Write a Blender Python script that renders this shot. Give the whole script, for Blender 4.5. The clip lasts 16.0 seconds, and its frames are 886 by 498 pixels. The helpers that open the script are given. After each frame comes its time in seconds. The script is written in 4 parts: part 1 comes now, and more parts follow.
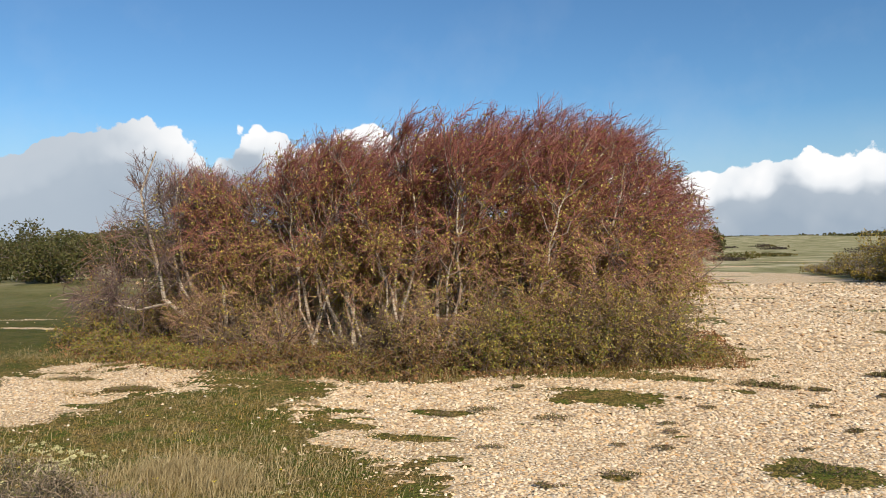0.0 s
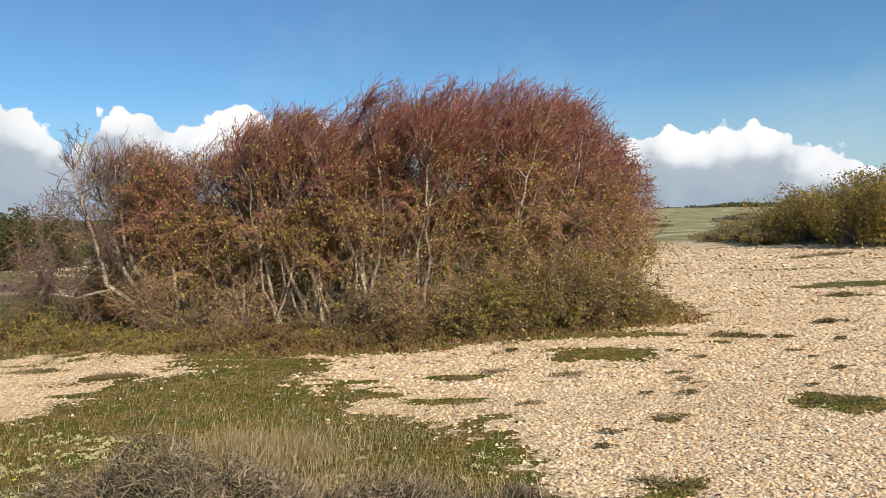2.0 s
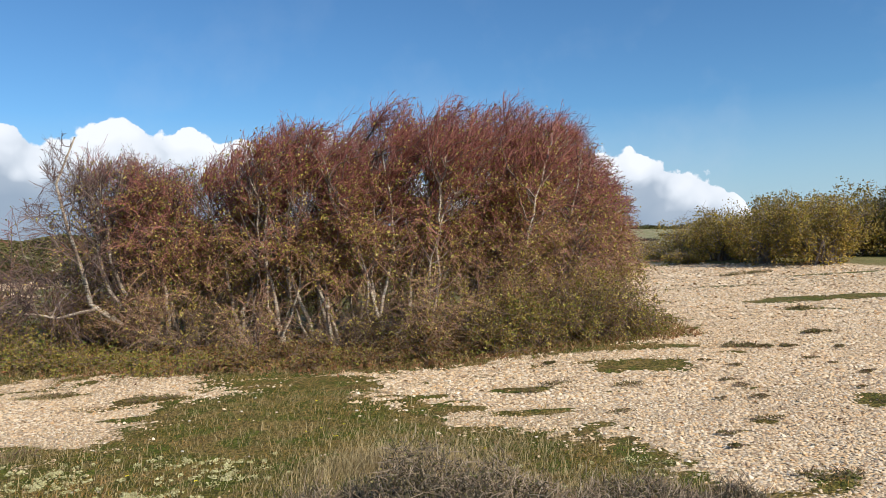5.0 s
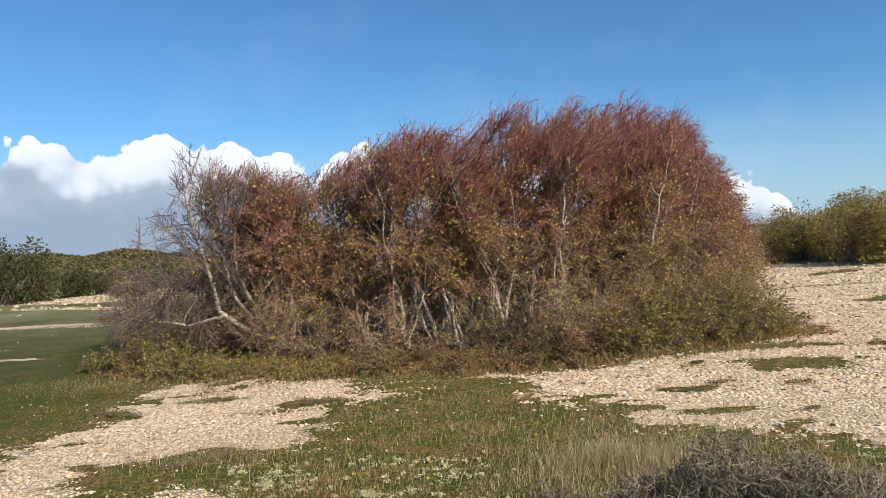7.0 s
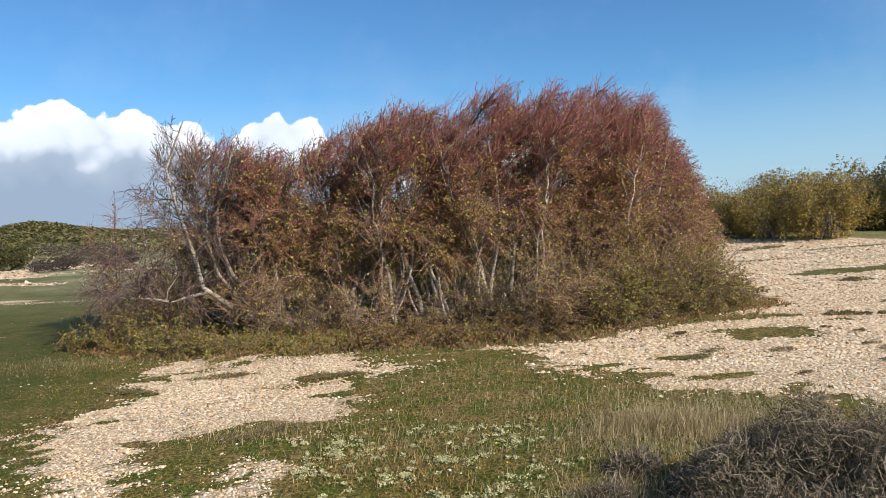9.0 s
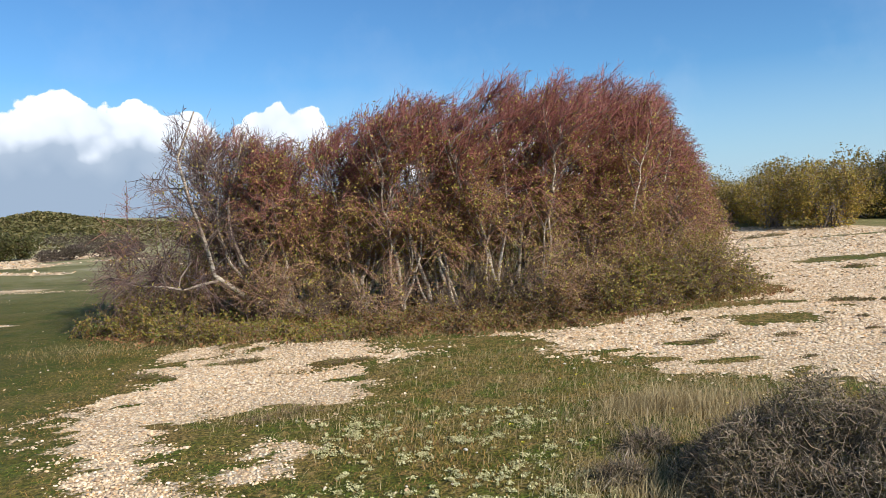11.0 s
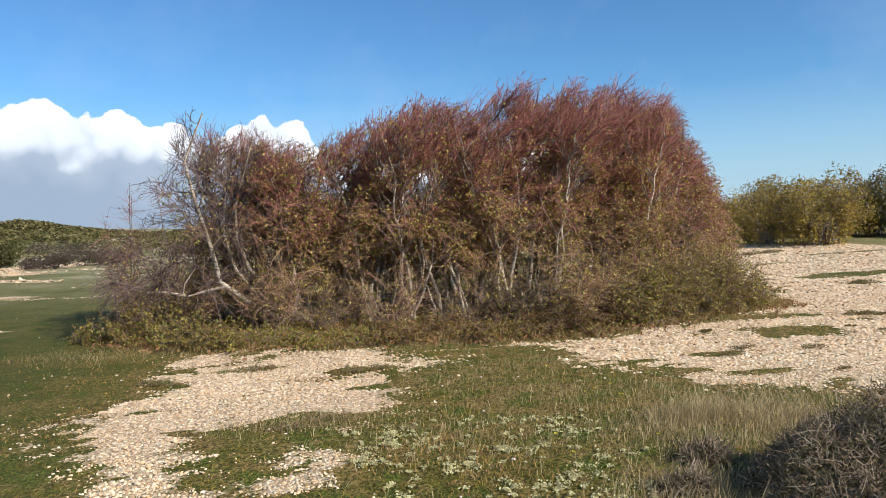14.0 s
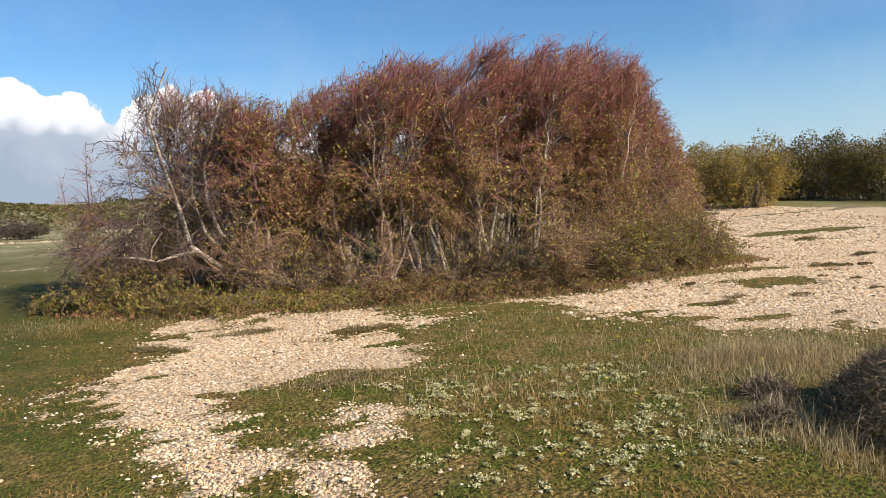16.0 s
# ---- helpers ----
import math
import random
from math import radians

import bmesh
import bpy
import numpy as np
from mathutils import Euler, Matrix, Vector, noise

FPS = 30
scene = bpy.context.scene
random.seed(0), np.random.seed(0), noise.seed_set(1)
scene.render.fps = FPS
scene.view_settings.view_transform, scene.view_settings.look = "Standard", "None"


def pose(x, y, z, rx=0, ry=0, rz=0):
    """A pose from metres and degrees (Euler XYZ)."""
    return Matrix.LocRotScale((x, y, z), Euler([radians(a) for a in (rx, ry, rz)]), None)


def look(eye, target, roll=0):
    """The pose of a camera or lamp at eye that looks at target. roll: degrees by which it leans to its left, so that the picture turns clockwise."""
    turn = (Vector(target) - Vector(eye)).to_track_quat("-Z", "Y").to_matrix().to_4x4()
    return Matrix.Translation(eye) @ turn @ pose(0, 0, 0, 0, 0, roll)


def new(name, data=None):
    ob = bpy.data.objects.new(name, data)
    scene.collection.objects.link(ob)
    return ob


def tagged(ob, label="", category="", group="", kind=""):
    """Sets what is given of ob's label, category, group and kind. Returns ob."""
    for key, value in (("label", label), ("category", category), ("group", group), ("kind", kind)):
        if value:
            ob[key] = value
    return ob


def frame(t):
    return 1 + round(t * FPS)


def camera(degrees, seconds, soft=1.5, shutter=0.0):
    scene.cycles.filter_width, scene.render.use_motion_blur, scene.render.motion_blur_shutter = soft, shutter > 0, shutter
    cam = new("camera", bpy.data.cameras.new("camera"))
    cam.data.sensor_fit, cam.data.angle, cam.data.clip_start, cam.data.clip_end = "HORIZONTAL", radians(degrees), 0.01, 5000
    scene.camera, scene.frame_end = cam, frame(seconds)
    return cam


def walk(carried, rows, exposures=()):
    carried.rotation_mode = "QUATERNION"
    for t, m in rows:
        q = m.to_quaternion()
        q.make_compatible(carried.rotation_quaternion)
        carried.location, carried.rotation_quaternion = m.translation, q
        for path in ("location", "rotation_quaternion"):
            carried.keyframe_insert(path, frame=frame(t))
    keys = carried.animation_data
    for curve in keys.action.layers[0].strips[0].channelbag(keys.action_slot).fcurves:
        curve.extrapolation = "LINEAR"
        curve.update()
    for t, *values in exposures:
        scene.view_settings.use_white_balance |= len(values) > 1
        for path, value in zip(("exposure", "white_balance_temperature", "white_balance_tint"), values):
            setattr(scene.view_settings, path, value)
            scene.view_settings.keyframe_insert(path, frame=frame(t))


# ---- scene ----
cam = camera(62.9, 16.0, soft=0.5)
EXPOSURES = [(0.0, 0.27, 6500, 10), (1.5, 0.28, 6600, 10), (2.5, 0.25, 6450, 10), (3.0, 0.2, 6550, 10), (5.5, 0.25, 5950, 10), (6.0, 0.26, 5900, 10), (7.0, 0.29, 5950, 10), (9.0, 0.35, 5900, 10), (12.0, 0.41, 5950, 10), (15.7, 0.41, 6000, 10), (16.0, 0.44, 6400, 14)]
PATH = [
    (0, (2.129, 0.065, 1.679), (1.661, 2.009, 1.661), -0.8),
    (0.5, (1.812, -0.081, 1.641), (1.425, 1.879, 1.551), -1.2),
    (1, (1.48, -0.2, 1.702), (1.082, 1.76, 1.685), -0.1),
    (1.4, (1.211, -0.115, 1.686), (0.922, 1.864, 1.681), -0.8),
    (1.5, (1.182, -0.117, 1.663), (0.874, 1.858, 1.618), -0.7),
    (2, (0.875, -0.221, 1.582), (0.727, 1.771, 1.503), -2.5),
    (2.5, (0.582, -0.279, 1.576), (0.365, 1.709, 1.583), -1.2),
    (3, (0.296, -0.281, 1.544), (0.181, 1.715, 1.495), -0.9),
    (3.2, (0.233, -0.276, 1.552), (0.164, 1.722, 1.502), -1.8),
    (5.3, (-1.141, -0.353, 1.608), (-0.976, 1.64, 1.584), -2.0),
    (5.5, (-1.271, -0.337, 1.578), (-1.122, 1.657, 1.585), -1.9),
    (6, (-1.587, -0.241, 1.608), (-1.494, 1.756, 1.557), -0.5),
    (6.3, (-1.839, -0.218, 1.565), (-1.693, 1.774, 1.471), -1.9),
    (6.5, (-1.927, -0.24, 1.612), (-1.759, 1.752, 1.572), -3.1),
    (7, (-2.185, -0.284, 1.591), (-2.131, 1.716, 1.582), -3.3),
    (7.5, (-2.496, -0.304, 1.63), (-2.471, 1.695, 1.563), -3.2),
    (8, (-2.751, -0.375, 1.686), (-2.558, 1.614, 1.599), -2.7),
    (8.5, (-3.044, -0.386, 1.599), (-2.8, 1.599, 1.547), -2.9),
    (9, (-3.277, -0.463, 1.688), (-2.995, 1.515, 1.596), -2.9),
    (9.2, (-3.377, -0.547, 1.671), (-3.13, 1.434, 1.56), -4.5),
    (11.3, (-3.398, -0.588, 1.681), (-3.105, 1.387, 1.561), -2.4),
    (11.5, (-3.409, -0.522, 1.674), (-3.101, 1.451, 1.559), -1.9),
    (12, (-3.434, -0.559, 1.685), (-3.106, 1.411, 1.585), -1.2),
    (12.5, (-3.476, -0.559, 1.677), (-3.162, 1.413, 1.565), -2.9),
    (13, (-3.537, -0.555, 1.665), (-3.239, 1.42, 1.558), -2.4),
    (13.5, (-3.623, -0.43, 1.645), (-3.299, 1.543, 1.601), -2.6),
    (14, (-3.804, -0.325, 1.581), (-3.48, 1.647, 1.501), -2.2),
    (14.5, (-4.038, -0.267, 1.533), (-3.645, 1.692, 1.461), -3.5),
    (15, (-4.267, -0.18, 1.474), (-3.934, 1.791, 1.415), -3.7),
    (15.5, (-4.432, -0.053, 1.458), (-4.065, 1.912, 1.391), -0.5),
    (16, (-4.668, 0.026, 1.429), (-4.132, 1.946, 1.263), -2.7),
]
walk(cam, [(t, look(eye, target, roll)) for t, eye, target, roll in PATH], EXPOSURES)

# ---------------------------------------------------------------- world and sun
SUN_AZ, SUN_EL = radians(137), radians(34)   # clockwise from +y
world = bpy.data.worlds.new("sky")
scene.world = world
world.use_nodes = True


def calc(tree, op, a, b=None, c=None, clamp=False):
    n = tree.nodes.new("ShaderNodeMath")
    n.operation, n.use_clamp = op, clamp
    for i, v in enumerate((a, b, c)):
        if v is None:
            continue
        if isinstance(v, (int, float)):
            n.inputs[i].default_value = v
        else:
            tree.links.new(v, n.inputs[i])
    return n.outputs[0]


def ramp(tree, fac, stops, smooth=False):
    n = tree.nodes.new("ShaderNodeValToRGB")
    if smooth:
        n.color_ramp.interpolation = "EASE"
    el = n.color_ramp.elements
    while len(el) < len(stops):
        el.new(0.5)
    for e, (p, c) in zip(el, stops):
        e.position = p
        e.color = (c, c, c, 1) if isinstance(c, (int, float)) else (*c, 1)
    tree.links.new(fac, n.inputs[0])
    return n.outputs[0]


def mixc(tree, fac, a, b):
    n = tree.nodes.new("ShaderNodeMix")
    n.data_type = "RGBA"
    for sock, v in ((n.inputs[0], fac), (n.inputs[6], a), (n.inputs[7], b)):
        if isinstance(v, (int, float)):
            sock.default_value = v
        elif isinstance(v, tuple):
            sock.default_value = (*v, 1)
        else:
            tree.links.new(v, sock)
    return n.outputs[2]


def noise_tex(tree, vec, scale, detail=4.0, rough=0.55, out=0):
    n = tree.nodes.new("ShaderNodeTexNoise")
    n.inputs["Scale"].default_value = scale
    n.inputs["Detail"].default_value = detail
    n.inputs["Roughness"].default_value = rough
    if vec is not None:
        tree.links.new(vec, n.inputs["Vector"])
    return n.outputs[out]


def build_sky():
    tr = world.node_tree
    tr.nodes.clear()
    L = tr.links.new
    sky = tr.nodes.new("ShaderNodeTexSky")
    sky.sky_type, sky.sun_disc = "NISHITA", False
    sky.sun_elevation, sky.sun_rotation = SUN_EL, SUN_AZ
    sky.air_density, sky.dust_density, sky.ozone_density = 1.0, 0.0, 1.6
    tc = tr.nodes.new("ShaderNodeTexCoord")
    sep = tr.nodes.new("ShaderNodeSeparateXYZ")
    L(tc.outputs["Generated"], sep.inputs[0])
    x, y, z = sep.outputs
    az = calc(tr, "MULTIPLY", calc(tr, "ARCTAN2", x, y), 180 / math.pi)
    el = calc(tr, "MULTIPLY", calc(tr, "ARCSINE", z), 180 / math.pi)
    # the top of the cumulus bank, in degrees, along the horizon
    tops = ((-90, 6), (-46, 5.5), (-41, 8), (-37.3, 9.7), (-34, 8.9), (-31.3, 7.0), (-29, 8.6), (-25.4, 9.3), (-24.3, 8.2), (-20.5, 9.0),
            (-19, 9.5), (-17.2, 8.9), (-14.8, 8.7), (-10, 7.1), (-7.3, 6.8), (-6.2, 8.3), (-4.2, 8.9), (-1.3, 7.6), (1, 5.0), (5, 4.8),
            (8.5, 5.7), (11.5, 6.4), (14.5, 5.7), (18.2, 6.7), (21.5, 5.4), (24.5, 4.6), (26.5, 3.4), (28, 0.6), (34, 0.4), (44, 1.0), (90, 4))
    low, high = -100, 100
    line = ramp(tr, calc(tr, "DIVIDE", calc(tr, "SUBTRACT", az, low), high - low),
                [((a - low) / (high - low), t / 12) for a, t in tops])
    top = calc(tr, "MULTIPLY", line, 12.0)
    def domes(scale, warp):
        n = tr.nodes.new("ShaderNodeTexVoronoi")
        n.feature = "SMOOTH_F1"
        n.inputs["Scale"].default_value = scale
        n.inputs["Smoothness"].default_value = 0.35
        w = tr.nodes.new("ShaderNodeVectorMath")
        w.operation = "MULTIPLY_ADD"
        L(noise_tex(tr, tc.outputs["Generated"], scale * 0.8, 3, 0.5, 1), w.inputs[0])
        w.inputs[1].default_value = (warp, warp, warp)
        L(tc.outputs["Generated"], w.inputs[2])
        L(w.outputs[0], n.inputs["Vector"])
        return n.outputs["Distance"]
    big, small = domes(17, 0.05), domes(44, 0.02)
    fine = noise_tex(tr, tc.outputs["Generated"], 62, 6, 0.62)
    broad = noise_tex(tr, tc.outputs["Generated"], 9, 3, 0.5)
    edge = calc(tr, "ADD", calc(tr, "MULTIPLY", calc(tr, "SUBTRACT", 0.42, big), 2.4), calc(tr, "MULTIPLY", calc(tr, "SUBTRACT", 0.42, small), 1.3))
    edge = calc(tr, "ADD", edge, calc(tr, "MULTIPLY", calc(tr, "SUBTRACT", fine, 0.5), 1.25))
    depth = calc(tr, "SUBTRACT", calc(tr, "ADD", top, edge), el)          # degrees below the cloud's edge
    mask = ramp(tr, calc(tr, "MULTIPLY", depth, 0.5, clamp=True), [(0.0, 0.0), (0.13, 1.0)], True)
    # white heads with soft folds, grey flat undersides
    under = calc(tr, "ADD", calc(tr, "MULTIPLY", calc(tr, "SUBTRACT", top, el), 0.15), calc(tr, "MULTIPLY", calc(tr, "SUBTRACT", broad, 0.5), 0.9))
    under = calc(tr, "ADD", under, calc(tr, "MULTIPLY", calc(tr, "SUBTRACT", big, 0.4), 0.45))
    under = calc(tr, "ADD", under, calc(tr, "MULTIPLY", calc(tr, "SUBTRACT", small, 0.4), 0.2))
    tone = ramp(tr, under, [(0.12, (1.0, 1.0, 1.0)), (0.36, (0.84, 0.87, 0.90)), (0.58, (0.45, 0.515, 0.59)), (0.95, (0.36, 0.435, 0.525))])
    veil = ramp(tr, calc(tr, "MULTIPLY", el, 0.1, clamp=True), [(0.0, 0.85), (0.25, 0.6), (0.95, 0.0)])
    wisps = calc(tr, "MULTIPLY", ramp(tr, noise_tex(tr, tc.outputs["Generated"], 5, 6, 0.6), [(0.5, 0.0), (0.8, 0.25)]),
                 ramp(tr, calc(tr, "MULTIPLY", el, 1 / 40, clamp=True), [(0.1, 1.0), (0.6, 0.0)]))
    blue = tr.nodes.new("ShaderNodeMix")
    blue.data_type, blue.blend_type = "RGBA", "MULTIPLY"
    blue.inputs[0].default_value = 1.0
    L(sky.outputs[0], blue.inputs[6])
    blue.inputs[7].default_value = (SKY_GAIN[0], SKY_GAIN[1], SKY_GAIN[2], 1)
    hazy = mixc(tr, veil, blue.outputs[2], (4.6, 5.9, 7.0))
    hazy = mixc(tr, wisps, hazy, (7.0, 7.4, 8.0))
    grey = ramp(tr, calc(tr, "MULTIPLY", calc(tr, "ADD", az, 60.0), 1 / 60, clamp=True), [(0.0, 0.1), (0.30, 0.15), (0.48, 1.0)], True)
    tone = mixc(tr, grey, (0.45, 0.52, 0.60), tone)
    white = tr.nodes.new("ShaderNodeVectorMath")
    white.operation = "SCALE"
    L(tone, white.inputs[0])
    white.inputs["Scale"].default_value = CLOUD
    both = mixc(tr, mask, hazy, white.outputs[0])
    bg = tr.nodes.new("ShaderNodeBackground")
    L(both, bg.inputs[0])
    bg.inputs[1].default_value = SKY_STRENGTH
    out = tr.nodes.new("ShaderNodeOutputWorld")
    L(bg.outputs[0], out.inputs[0])


SKY_GAIN, CLOUD, SKY_STRENGTH = (0.62, 0.93, 1.16), 10.4, 0.081
build_sky()
sun = new("sun", bpy.data.lights.new("sun", "SUN"))
sun.data.energy, sun.data.angle, sun.data.color = 5.0, radians(0.55), (1.0, 0.92, 0.80)
to_sun = Vector((math.sin(SUN_AZ) * math.cos(SUN_EL), math.cos(SUN_AZ) * math.cos(SUN_EL), math.sin(SUN_EL)))
sun.matrix_world = look(to_sun * 50, (0, 0, 0))


# ---------------------------------------------------------------- materials
def surface(name, rough=0.8, spec=0.3):
    m = bpy.data.materials.new(name)
    m.use_nodes = True
    t = m.node_tree
    b = t.nodes["Principled BSDF"]
    b.inputs["Roughness"].default_value = rough
    b.inputs["Specular IOR Level"].default_value = spec
    return m, t, b


def place(t):
    return t.nodes.new("ShaderNodeNewGeometry").outputs["Position"]


def island(t):
    return t.nodes.new("ShaderNodeNewGeometry").outputs["Random Per Island"]


def bumped(t, b, height, strength, dist):
    n = t.nodes.new("ShaderNodeBump")
    n.inputs["Strength"].default_value = strength
    n.inputs["Distance"].default_value = dist
    t.links.new(height, n.inputs["Height"])
    t.links.new(n.outputs[0], b.inputs["Normal"])


def leafy(name, colours, thin=0.35, rough=0.55, patch=0.0, patch_colour=(0.1, 0.1, 0.02), patch_scale=3.4):
    """Small leaves or blades, each of its own colour; some light passes through them."""
    m, t, b = surface(name, rough, 0.25)
    n = len(colours)
    c = ramp(t, island(t), [(i / max(1, n - 1), col) for i, col in enumerate(colours)])
    if patch:
        f = ramp(t, noise_tex(t, place(t), patch_scale, 5, 0.7), [(0.46, 0.0), (0.58, patch)])
        c = mixc(t, f, c, patch_colour)
    t.links.new(c, b.inputs["Base Color"])
    tr = t.nodes.new("ShaderNodeBsdfTranslucent")
    t.links.new(c, tr.inputs[0])
    mix = t.nodes.new("ShaderNodeMixShader")
    mix.inputs[0].default_value = thin
    t.links.new(b.outputs[0], mix.inputs[1])
    t.links.new(tr.outputs[0], mix.inputs[2])
    t.links.new(mix.outputs[0], t.nodes["Material Output"].inputs[0])
    return m


def twiggy(name, colours, rough=0.6):
    m, t, b = surface(name, rough, 0.3)
    n = len(colours)
    c = ramp(t, island(t), [(i / max(1, n - 1), col) for i, col in enumerate(colours)])
    t.links.new(c, b.inputs["Base Color"])
    return m


def birch_bark():
    m, t, b = surface("birch_bark", 0.75, 0.2)
    p = place(t)
    sc = t.nodes.new("ShaderNodeMapping")
    sc.inputs["Scale"].default_value = (1, 1, 4.5)
    t.links.new(p, sc.inputs[0])
    bands = noise_tex(t, sc.outputs[0], 9, 5, 0.65)
    blot = noise_tex(t, p, 4.0, 4, 0.6)
    c = ramp(t, bands, [(0.34, (0.0523, 0.0358, 0.0243)), (0.42, (0.262, 0.195, 0.132)), (0.54, (0.505, 0.415, 0.306)), (0.75, (0.645, 0.549, 0.417))])
    c = mixc(t, ramp(t, blot, [(0.47, 0.0), (0.66, 0.8)]), c, (0.178, 0.107, 0.0661))
    t.links.new(c, b.inputs["Base Color"])
    bumped(t, b, bands, 0.5, 0.01)
    return m


def ground_mat():
    m, t, b = surface("shingle_and_turf", 0.9, 0.15)
    p = place(t)
    at = t.nodes.new("ShaderNodeAttribute")
    at.attribute_name = "gravel"
    ragged = calc(t, "ADD", calc(t, "MULTIPLY", calc(t, "SUBTRACT", noise_tex(t, p, 3.2, 5, 0.65), 0.5), 0.7),
                  calc(t, "MULTIPLY", calc(t, "SUBTRACT", noise_tex(t, p, 19, 4, 0.65), 0.5), 0.8))
    g = ramp(t, calc(t, "ADD", at.outputs["Fac"], ragged), [(0.47, 0.0), (0.57, 1.0)])
    # stones
    v = t.nodes.new("ShaderNodeTexVoronoi")
    v.inputs["Scale"].default_value = 38
    t.links.new(p, v.inputs["Vector"])
    sepc = t.nodes.new("ShaderNodeSeparateColor")
    t.links.new(v.outputs["Color"], sepc.inputs[0])
    stone = ramp(t, sepc.outputs[0], STONES)
    stone = mixc(t, ramp(t, v.outputs["Distance"], [(0.4, 0.0), (0.75, 0.5)]), stone, (0.34, 0.25, 0.16))
    stone = mixc(t, ramp(t, noise_tex(t, p, 2.6, 5, 0.7), [(0.42, 0.0), (0.62, 0.2)]), stone, (0.58, 0.48, 0.36))
    broad = noise_tex(t, p, 0.5, 4, 0.6)
    stone = mixc(t, ramp(t, broad, [(0.4, 0.0), (0.7, 0.35)]), stone, (0.46, 0.32, 0.17))
    sx = t.nodes.new("ShaderNodeSeparateXYZ")
    t.links.new(p, sx.inputs[0])
    # stones get browner and darker towards -x
    left_brown = ramp(t, calc(t, "MULTIPLY_ADD", sx.outputs[0], 0.1, 0.5, clamp=True), [(0.12, 0.2), (0.42, 0.0)])
    stone = mixc(t, left_brown, stone, (0.27, 0.19, 0.12))
    # turf
    a = noise_tex(t, p, 1.1, 5, 0.6)
    fine = noise_tex(t, p, 30, 4, 0.7)
    turf = ramp(t, a, [(0.3, (0.0771, 0.0899, 0.00936)), (0.42, (0.123, 0.115, 0.0158)), (0.5, (0.183, 0.141, 0.0284)), (0.58, (0.266, 0.178, 0.0569)), (0.68, (0.123, 0.0639, 0.0221))])
    small = noise_tex(t, p, 6.5, 5, 0.65)
    turf = mixc(t, ramp(t, small, [(0.5, 0.0), (0.6, 0.85)]), turf, (0.324, 0.213, 0.0758))
    turf = mixc(t, ramp(t, noise_tex(t, p, 3.1, 5, 0.6), [(0.48, 0.0), (0.6, 0.85)]), turf, (0.095, 0.128, 0.013))
    turf = mixc(t, ramp(t, fine, [(0.42, 0.85), (0.58, 0.0)]), turf, (0.0405, 0.0384, 0.0059))
    left = ramp(t, calc(t, "MULTIPLY_ADD", sx.outputs[0], 0.1, 1.0, clamp=True), [(0.28, 0.62), (0.5, 0.0)])
    turf = mixc(t, left, turf, ramp(t, noise_tex(t, p, 2.0, 5, 0.65), [(0.35, (0.0396, 0.0494, 0.00674)), (0.55, (0.0675, 0.0699, 0.0109)), (0.7, (0.113, 0.0899, 0.027))]))
    # pale dry grass far off
    sep = t.nodes.new("ShaderNodeSeparateXYZ")
    t.links.new(p, sep.inputs[0])
    far = ramp(t, calc(t, "MULTIPLY", sep.outputs[1], 1 / 100, clamp=True), [(0.13, 0.0), (0.36, 1.0)])
    sm = t.nodes.new("ShaderNodeMapping")
    sm.inputs["Scale"].default_value = (0.09, 0.09, 1)
    t.links.new(p, sm.inputs[0])
    dry = ramp(t, noise_tex(t, sm.outputs[0], 3, 6, 0.65), [(0.36, (0.13, 0.125, 0.05)), (0.46, (0.24, 0.22, 0.095)), (0.56, (0.35, 0.31, 0.16)), (0.66, (0.52, 0.44, 0.3))])
    turf = mixc(t, far, turf, dry)
    c = mixc(t, g, turf, stone)
    t.links.new(c, b.inputs["Base Color"])
    bumped(t, b, calc(t, "ADD", calc(t, "MULTIPLY", v.outputs["Distance"], -1.0), fine), 0.6, 0.03)
    return m


STONES = [(0.0, (0.824, 0.66, 0.428)), (0.14, (0.68, 0.46, 0.233)), (0.28, (0.886, 0.74, 0.521)), (0.4, (0.639, 0.35, 0.121)), (0.48, (0.783, 0.6, 0.372)), (0.6, (0.309, 0.21, 0.13)),
          (0.68, (0.618, 0.4, 0.186)), (0.8, (0.917, 0.79, 0.586)), (0.9, (0.412, 0.27, 0.149)), (1.0, (0.762, 0.52, 0.279))]
M = {}
def stone_mat():
    m, t, b = surface("flint_pebbles", 0.65, 0.35)
    c = ramp(t, island(t), STONES)
    c = mixc(t, ramp(t, noise_tex(t, place(t), 60, 3), [(0.4, 0.0), (0.7, 0.2)]), c, (0.56, 0.46, 0.34))
    c = mixc(t, ramp(t, noise_tex(t, place(t), 0.6, 4), [(0.4, 0.0), (0.68, 0.25)]), c, (0.55, 0.33, 0.16))
    sx = t.nodes.new("ShaderNodeSeparateXYZ")
    t.links.new(place(t), sx.inputs[0])
    # pebbles get slightly browner and darker towards -x too
    c = mixc(t, ramp(t, calc(t, "MULTIPLY_ADD", sx.outputs[0], 0.1, 0.5, clamp=True), [(0.12, 0.12), (0.42, 0.0)]), c, (0.27, 0.19, 0.12))
    t.links.new(c, b.inputs["Base Color"])
    return m


